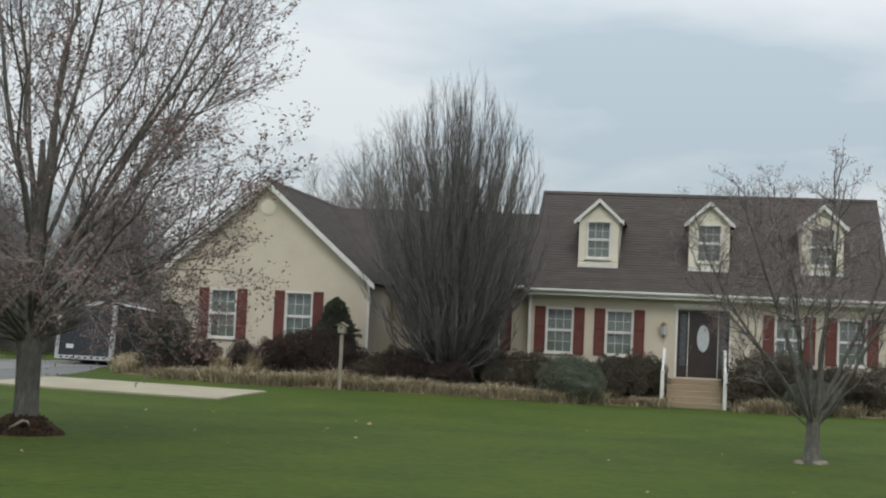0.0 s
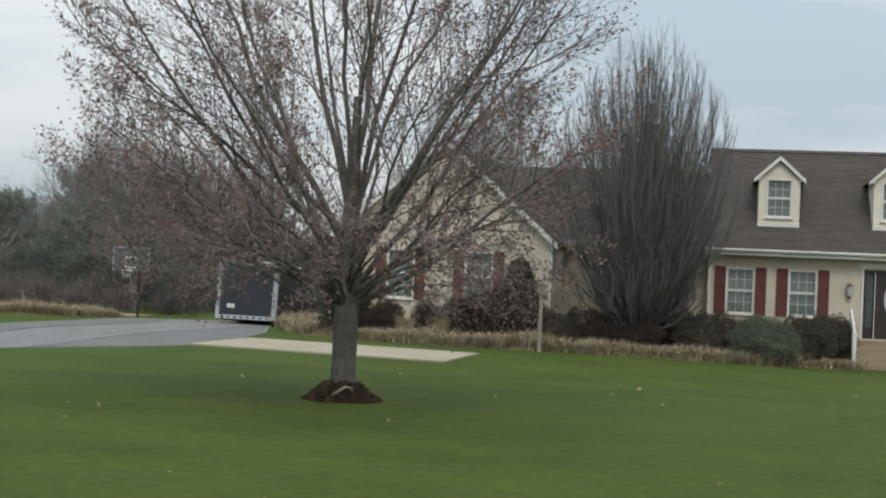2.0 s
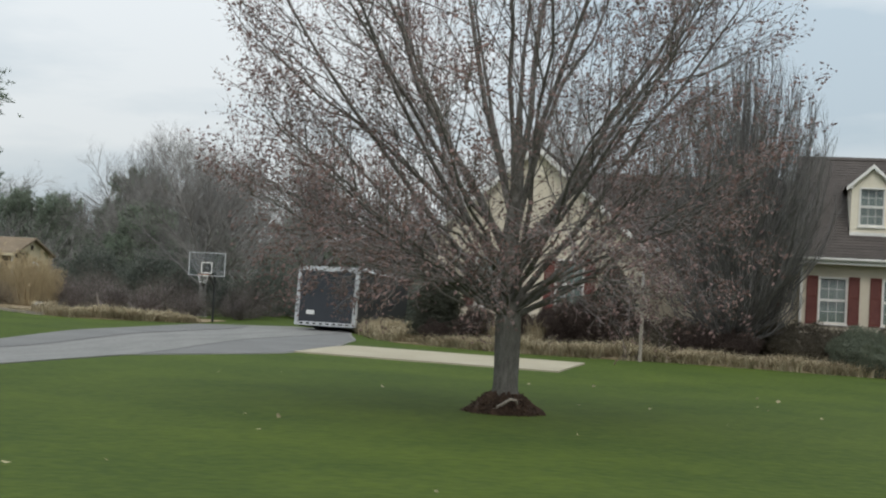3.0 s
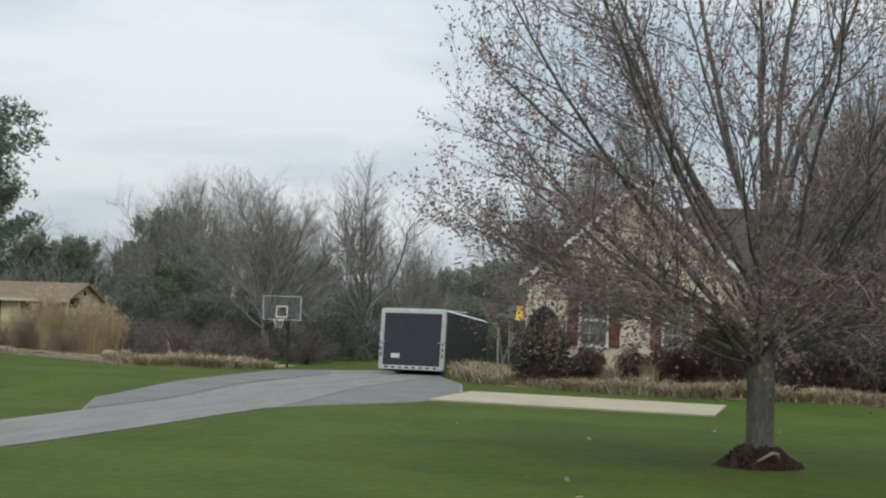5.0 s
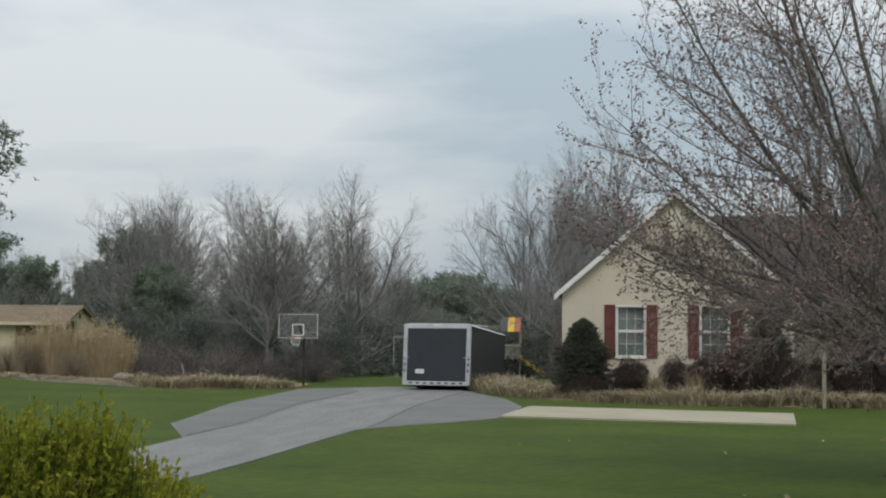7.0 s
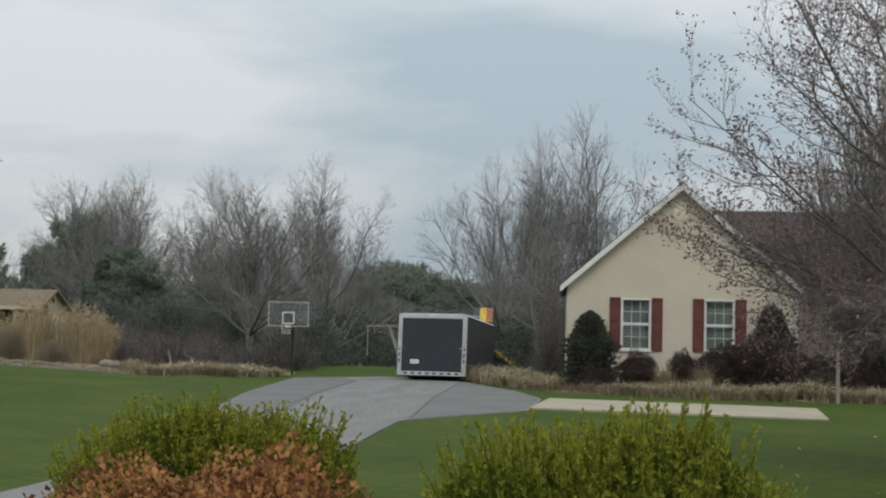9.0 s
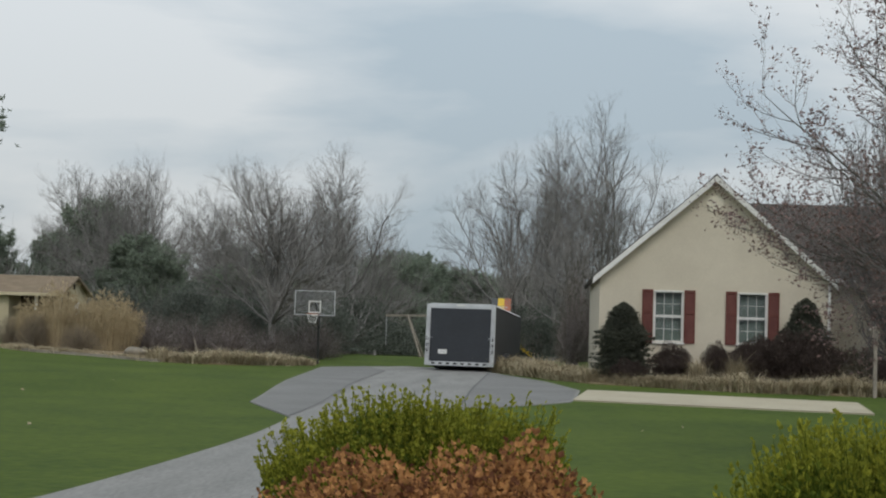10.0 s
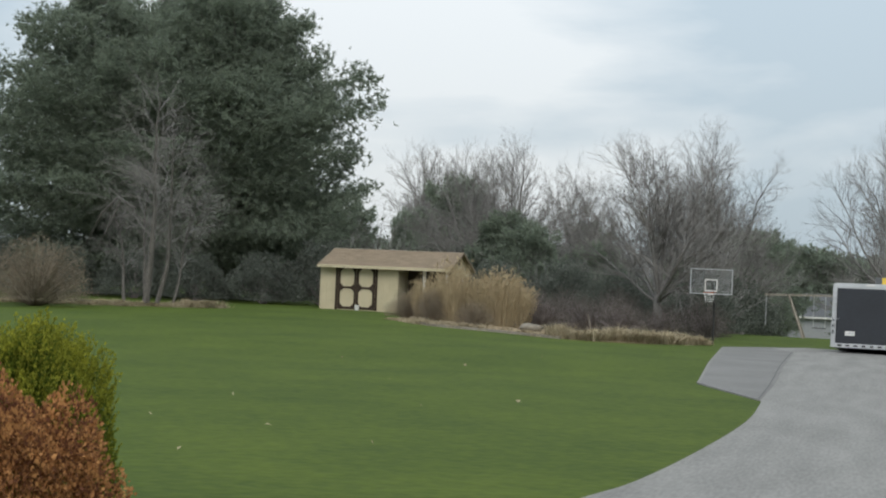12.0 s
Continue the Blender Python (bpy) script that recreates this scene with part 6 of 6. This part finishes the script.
def hoop():
    ob = thing("basketball_hoop", -25.55, 4.3, land(-25.5, 4.3), "basketball hoop on a black pole with a clear backboard", "basketball hoop", rz=-3)
    part("pole", Geo().box(-0.036, 0.036, 0.0, 0.08, -0.1, 1.9), BLACK, ob, bevel=0.01)
    part("extension_arm", Geo().beam((0.0, 0.06, 1.75), (0.0, -0.7, 2.25), 0.06, 0.07).beam((0.0, 0.06, 1.4), (0.0, -0.7, 1.9), 0.06, 0.07), BLACK, ob)
    part("height_crank", Geo().tube([(0, -0.05, 1.2), (0, -0.2, 1.25), (0, -0.2, 1.5)], [0.012] * 3, 6), BLACK, ob)
    b = part("backboard", Geo().box(-0.76, 0.76, -0.78, -0.765, 1.78, 2.64), ACRYLIC, ob, "clear acrylic backboard")
    b.visible_shadow = False
    fr = Geo()
    for a in ((-0.762, 0.762, 1.765, 1.792), (-0.762, 0.762, 2.628, 2.655)):
        fr.box(a[0], a[1], -0.8, -0.75, a[2], a[3])
    for x in (-0.745, 0.745):
        fr.box(x - 0.013, x + 0.013, -0.8, -0.75, 1.792, 2.628)
    part("board_frame", fr, ALUMINIUM, b, "pale metal board frame")
    sq = Geo()
    sq.box(-0.23, 0.23, -0.788, -0.784, 1.86, 1.9).box(-0.23, 0.23, -0.788, -0.784, 2.25, 2.29).box(-0.23, -0.19, -0.788, -0.784, 1.9, 2.25).box(0.19, 0.23, -0.788, -0.784, 1.9, 2.25)
    part("target_square", sq, WHITE, b)
    n = 24
    rim = part("rim", Geo().tube([(0.225 * math.cos(2 * math.pi * i / n), -1.08 + 0.225 * math.sin(2 * math.pi * i / n), 1.82) for i in range(n + 1)], [0.011] * (n + 1), 6), ORANGE, b, "orange steel rim")
    part("rim_bracket", Geo().box(-0.09, 0.09, -0.87, -0.8, 1.74, 1.83), WHITE, b, bevel=0.005)
    net = Geo()
    for i in range(10):
        for s in (1, -1):
            a0, a1 = 2 * math.pi * i / 10, 2 * math.pi * (i + s * 1.0) / 10
            net.tube([(0.215 * math.cos(a0), -1.08 + 0.215 * math.sin(a0), 1.81), (0.16 * math.cos((a0 + a1) / 2), -1.08 + 0.16 * math.sin((a0 + a1) / 2), 1.62), (0.12 * math.cos(a1), -1.08 + 0.12 * math.sin(a1), 1.48)], [0.0035] * 3, 3, caps=False)
    part("net", net, NET, b, "white cord net")
    ob.scale = (0.94, 0.94, 0.96)


hoop()


def swing_set():
    x, y = -25.0, 19.8
    ob = thing("swing_set", x, y, land(x, y), "weathered wooden swing frame behind the driveway", "swing set")
    part("top_beam", Geo().beam((0, 0, 1.86), (4.6, 0.6, 1.95), 0.06, 0.08), GREY_WOOD, ob)
    for px, s in ((1.0, -1), (1.0, 1), (4.6, -1), (4.6, 1)):
        part("leg", Geo().beam((px, s * 0.05 + px * 0.13, 1.9), (px + 0.75 * (1 if px < 2 else 0.2), s * 0.8 + px * 0.13, -0.1), 0.065, 0.065), GREY_WOOD, ob)
    for px in (0.05, 2.1, 2.6):
        part("chain", Geo().tube([(px, 0.01, 1.85), (px, 0.01, 0.5)], [0.016, 0.016], 4), ALUMINIUM, ob, "swing chain")
    part("swing_seat", Geo().box(2.05, 2.65, -0.1, 0.1, 0.46, 0.5), BLACK, ob, bevel=0.01)


swing_set()


def playset():
    x, y = -19.9, 24.0
    ob = thing("playset", x, y, land(x, y), "wooden playset tower with striped canopy and yellow slide", "playset")
    for px in (-0.75, 0.75):
        for py in (-0.75, 0.75):
            part("post", Geo().box(px - 0.05, px + 0.05, py - 0.05, py + 0.05, -0.1, 2.3), GREY_WOOD, ob, bevel=0.006)
    part("deck", Geo().box(-0.8, 0.8, -0.8, 0.8, 0.9, 0.96), GREY_WOOD, ob)
    for k in range(9):
        part("rail_slat", Geo().box(-0.74 + k * 0.165, -0.65 + k * 0.165, -0.81, -0.785, 0.96, 1.5), GREY_WOOD, ob)
    part("top_rail", Geo().box(-0.8, 0.8, -0.84, -0.78, 1.5, 1.58), GREY_WOOD, ob)
    cols = [GREY_ROOF, YELLOW, PINK]
    names = ["blue-grey", "yellow", "faded red"]
    for k in range(3):
        a, b = -0.8 + k * 0.533, -0.8 + (k + 1) * 0.533
        part("canopy", Geo().prism([(-0.85, 2.2), (0, 2.85), (0.85, 2.2), (0.85, 2.17), (0, 2.82), (-0.85, 2.17)], "x", a, b), cols[k], ob, names[k] + " canvas canopy stripe")
    g = Geo()
    n = 9
    for i in range(n):
        t0, t1 = i / n, (i + 1) / n
        zf = lambda t: 0.84 * (1 - t) ** 1.15 + 0.12
        for (xa, xb, za) in ((-0.24, 0.24, 0.0),):
            g.add([(0.72 + 2.1 * t0, xa, zf(t0)), (0.72 + 2.1 * t1, xa, zf(t1)), (0.72 + 2.1 * t1, xb, zf(t1)), (0.72 + 2.1 * t0, xb, zf(t0))], [(0, 1, 2, 3)])
        for s in (-1, 1):
            xa, xb = sorted((s * 0.24, s * 0.29))
            v = [(0.72 + 2.1 * t, q, zf(t) + h) for t in (t0, t1) for q in (xa, xb) for h in (-0.03, 0.16)]
            g.add(v, [(0, 1, 3, 2), (4, 6, 7, 5), (0, 4, 5, 1), (2, 3, 7, 6), (1, 5, 7, 3), (0, 2, 6, 4)])
    slide = part("slide", g, YELLOW, ob, "bright yellow plastic slide")
    ob.scale = (0.58, 0.58, 1.03)
    part("swing_beam", Geo().beam((-0.8, 0, 2.42), (-2.9, 0, 2.36), 0.1, 0.07).beam((-0.8, 0.4, 2.3), (-2.9, 0.4, 2.24), 0.1, 0.05), GREY_WOOD, ob)
    part("ladder", Geo().beam((-0.86, -0.25, 0.95), (-1.5, -0.25, -0.05), 0.05, 0.08).beam((-0.86, 0.25, 0.95), (-1.5, 0.25, -0.05), 0.05, 0.08), GREY_WOOD, ob)


playset()

# ---- shed ----
def shed():
    x0, y0 = -42.4, 10.3
    z0 = 0.5
    ob = thing("garden_shed", x0, y0, z0, "tan garden shed with brown trimmed doors and an open porch", "shed")
    L, D, H, RZ = 5.5, 3.2, 1.92, 2.56
    P0 = 3.4
    g = Geo()
    pierced(g, 0, P0, -0.2, H, 0, 0.1, [(0.78, 2.42, 0.02, 1.82)])
    part("front_wall", g, SHED_WALL, ob, "vertical tan siding")
    part("end_wall", Geo().prism([(0.1, -0.2), (D, -0.2), (D, H), (D / 2, RZ - 0.08), (0.0, H), (0.0, H - 0.02), (0.1, H - 0.02)], "x", 0.0, 0.1), SHED_WALL, ob)
    part("back_wall", Geo().box(0.1, L - 0.1, D - 0.1, D, -0.2, H), SHED_WALL, ob)
    part("porch_wall", Geo().box(P0 - 0.1, P0, 0.1, 1.3, -0.2, H), SHED_WALL, ob)
    g = Geo()
    g.box(P0 - 0.1, L - 0.1, 1.3, 1.4, -0.2, H)
    # Dark brown in place of tan: the porch's shade is in the colour.
    part("porch_back_wall", g, SHED_TRIM_SHADE, ob, "porch back wall, its shade put in as dark colour")
    part("gable_end", Geo().prism([(1.3, -0.2), (D, -0.2), (D, H), (D / 2, RZ - 0.08), (0.0, H), (1.3, H)], "x", L - 0.1, L), SHED_WALL, ob)
    part("porch_end_rail", Geo().box(L - 0.09, L - 0.01, 0.1, 1.3, -0.2, 0.75), SHED_WALL, ob)
    part("gable_vent", Geo().box(L, L + 0.02, D / 2 - 0.1, D / 2 + 0.1, H + 0.1, H + 0.32), SHED_TRIM_SHADE, ob, "small dark gable vent")
    part("end_window", Geo().box(L - 0.02, L + 0.02, 1.7, 2.3, 0.9, 1.5), WHITE, ob, "white end window")
    part("porch_floor", Geo().box(P0, L, 0.02, 1.3, -0.2, -0.02), GREY_WOOD, ob)
    for x in (P0 + 1.05, L - 0.1):
        part("porch_post", Geo().box(x, x + 0.1, 0.02, 0.12, -0.02, H), WHITE, ob, "white porch post", bevel=0.006)
    part("porch_apron", Geo().box(P0 + 1.15, L - 0.1, 0.03, 0.08, -0.2, 1.0), SHED_WALL, ob)
    for k in range(14):
        x = 0.0 + k * 0.25
        if x < 0.7 or x > 2.5:
            part("batten", Geo().box(x, x + 0.03, -0.012, 0.0, -0.2, H), SHED_WALL, ob)
    for s in (0, 1):
        xa = 0.8 + s * 0.81
        xb = xa + 0.79
        door = part("shed_door", Geo().box(xa, xb, 0.0, 0.05, 0.04, 1.8), SHED_WALL, ob, "tan shed door with dark brown trim")
        tr = Geo()
        w = 0.09
        tr.box(xa, xa + w, -0.025, -0.001, 0.04, 1.8).box(xb - w, xb, -0.025, -0.001, 0.04, 1.8)
        for za in (0.04, 0.875, 1.71):
            tr.box(xa + w, xb - w, -0.025, -0.001, za, za + 0.09)
        c = 0.14
        for za, zb in ((0.13, 0.875), (0.965, 1.71)):
            for px, sx in ((xa + w, 1), (xb - w, -1)):
                for pz, sz in ((za, 1), (zb, -1)):
                    tri = [(px, pz), (px + sx * c, pz), (px, pz + sz * c)]
                    tr.prism(tri if sx * sz > 0 else tri[::-1], "y", -0.024, -0.001)
        part("door_trim", tr, SHED_TRIM_SHADE, door, "dark brown trim with clipped corners")
    fr = Geo().box(0.68, 0.78, -0.03, 0.0, 0.0, 1.92).box(2.42, 2.52, -0.03, 0.0, 0.0, 1.92).box(0.78, 2.42, -0.03, 0.0, 1.82, 1.92)
    part("door_casing", fr, SHED_TRIM_SHADE, ob)
    roof_slab("shed_roof", ob, [(-0.05, -0.3, H - 0.1), (L + 0.2, -0.3, H - 0.1), (L + 0.2, D / 2, RZ), (-0.05, D / 2, RZ)], 0.08, SHED_ROOF, "tan shingle roof slope")
    roof_slab("shed_roof", ob, [(L + 0.2, D + 0.3, H - 0.1), (-0.05, D + 0.3, H - 0.1), (-0.05, D / 2, RZ), (L + 0.2, D / 2, RZ)], 0.08, SHED_ROOF)
    part("eave_board", Geo().box(-0.05, L + 0.2, -0.33, -0.3, H - 0.2, H - 0.09), SHED_WALL, ob)
    place(part("white_bucket", Geo().tube([(0, 0, 0), (0, 0, 0.22)], [0.09, 0.11], 12), WHITE, None), pose(x0 + 1.75, y0 - 0.25, land(x0 + 1.75, y0)))


shed()
tagged(bpy.data.objects["white_bucket"], "small white bucket before the shed door", "bucket")


def far_house():
    ob = thing("neighbour_house", -31.2, 95, land(-26, 95), "grey neighbouring house with a hipped roof, far off", "house")
    part("wall", Geo().box(0, 9, 0, 6, -0.3, 2.4), GREY_WALL, ob)
    g = Geo()
    g.add([(-0.4, -0.4, 2.4), (9.4, -0.4, 2.4), (9.4, 6.4, 2.4), (-0.4, 6.4, 2.4), (2.6, 3, 4.6), (6.4, 3, 4.6)], [(0, 1, 5, 4), (1, 2, 5), (2, 3, 4, 5), (3, 0, 4), (3, 2, 1, 0)])
    part("roof", g, GREY_ROOF, ob)
    part("garage_door", Geo().box(3.2, 6.0, -0.05, 0.0, 0.0, 2.1), GREY_WALL, ob)
    part("eave_trim", Geo().box(-0.4, 9.4, -0.43, -0.4, 2.25, 2.42), WHITE, ob)
    part("corner_trim", Geo().box(-0.02, 0.15, -0.03, 0.0, 0.0, 2.25), WHITE, ob)


far_house()
mast = thing("radio_mast", -65.9, 126.5, land(-66, 126), "thin lattice radio mast over the trees", "mast")
part("mast_pole", Geo().tube([(0, 0, 0), (0, 0, 12.0)], [0.12, 0.08], 5), ALUMINIUM, mast)
part("antenna", Geo().box(-0.6, 0.6, -0.04, 0.04, 11.3, 11.4).box(-0.4, 0.4, -0.04, 0.04, 11.8, 11.9), ALUMINIUM, mast)


# ---- hedge bushes by the drive's mouth ----
def boxwood(seed, radii, label, n, shoots):
    rng = np.random.default_rng(seed)
    stem, leaf, fresh = Geo(), Geo(), Geo()
    for _ in range(90):
        d = rng.normal(size=3)
        d[2] = abs(d[2]) + 0.5
        d /= np.linalg.norm(d)
        e = d * np.array(radii) * 0.95
        stem.tube([(d[0] * 0.1, d[1] * 0.1, -0.03), tuple(e * 0.5), tuple(e)], [0.012, 0.008, 0.003], 3, caps=False)
    leafy(leaf, rng, n, radii, 0.03, shell=0.74, seed=seed, bumps=0.12, ratio=0.55, boxy=3.2)
    for _ in range(shoots):
        d = rng.normal(size=3)
        d[2] = abs(d[2]) + 0.35
        d /= np.linalg.norm(d)
        d /= (abs(d[0]) ** 3.5 + abs(d[1]) ** 3.5 + abs(d[2]) ** 3.5) ** (1 / 3.5)
        k = 1 + 0.2 * noise.noise((d[0] * 2.2 + seed, d[1] * 2.2, d[2] * 2.2))
        o = d * np.array(radii) * k * 0.93 + (0, 0, radii[2] * 0.1)
        L = rng.uniform(0.05, 0.2) * (1.35 if d[2] > 0.6 else 0.8)
        ax = np.array((d[0] * 0.35, d[1] * 0.35, 1.0)) + rng.normal(size=3) * 0.14
        ax /= np.linalg.norm(ax)
        stem.tube([tuple(o), tuple(o + ax * L)], [0.003, 0.0015], 3, caps=False)
        for j in range(int(L / 0.011)):
            p = o + ax * (L * rng.uniform(0.1, 1.05))
            leaf_at(fresh, p, (ax[0] * 0.75 + gauss(0, 0.5), ax[1] * 0.75 + gauss(0, 0.5), ax[2] * 0.75 + gauss(0, 0.4)), 0.028 * random.uniform(0.6, 1.25), 0.6)
    ob = thing("boxwood_bush", 0, 0, 0, label, "bush", "boxwood bushes")
    tagged(part("stem_mass", stem, BOXWOOD, ob), kind="stuff")
    tagged(part("foliage", leaf, BOXWOOD, ob), kind="stuff")
    tagged(part("new_growth", fresh, BOXWOOD_NEW, ob, "yellow-green young shoots"), kind="stuff")
    return ob


def russet(seed, radii, label, n):
    rng = np.random.default_rng(seed)
    stem, leaf = Geo(), Geo()
    for _ in range(110):
        d = rng.normal(size=3)
        d[2] = abs(d[2]) + 0.4
        d /= np.linalg.norm(d)
        e = d * np.array(radii) * rng.uniform(0.85, 1.05)
        stem.tube([(d[0] * 0.1, d[1] * 0.1, -0.03), tuple(e * 0.5 + rng.normal(size=3) * 0.03), tuple(e)], [0.01, 0.007, 0.003], 3, caps=False)
    leafy(leaf, rng, n, radii, 0.031, shell=0.62, seed=seed, bumps=0.2, ratio=0.8, boxy=3.8)
    ob = thing("russet_bush", 0, 0, 0, label, "bush", "russet bushes")
    tagged(part("stem_mass", stem, RUSSET, ob), kind="stuff")
    tagged(part("foliage", leaf, RUSSET, ob), kind="stuff")
    return ob


box_b = boxwood(101, (0.78, 0.62, 1.12), "rounded yellow-green boxwood bush by the drive", 32000, 1700)
put(box_b, -16.05, -41.0, 0, (0.86, 0.8, 0.98))
box_a = boxwood(102, (0.82, 0.6, 1.1), "yellow-green boxwood bush behind a russet bush", 32000, 1700)
put(box_a, -18.02, -38.9, 0, (0.97, 0.95, 0.95))
put(box_a, -24.98, -38.7, 100, (0.85, 0.86, 0.98), label="yellow-green boxwood bush across the driveway")
rus = russet(103, (0.82, 0.55, 0.9), "low russet bush with dry orange-brown leaves", 30000)
put(rus, -17.66, -39.85, 0, (1.08, 0.95, 0.99))
put(rus, -24.45, -39.55, 160, (0.68, 0.8, 0.93), label="russet bush across the driveway")



# ---- bits on the lawn ----
g = Geo()
random.seed(29)
for _ in range(90):
    x, y = random.uniform(-46, 6), -36 + 24 * random.random() ** 1.3
    if -24.5 < x < -16 or (x > -17 and y > -15.5):
        continue
    leaf_at(g, (x, y, land(x, y) + 0.035), (random.gauss(0, 1), random.gauss(0, 1), 0.25), random.uniform(0.05, 0.11), 0.7)
tagged(part("leaf_litter", g, STRAW), "few pale dry leaves lying on the lawn", "leaves", kind="stuff")
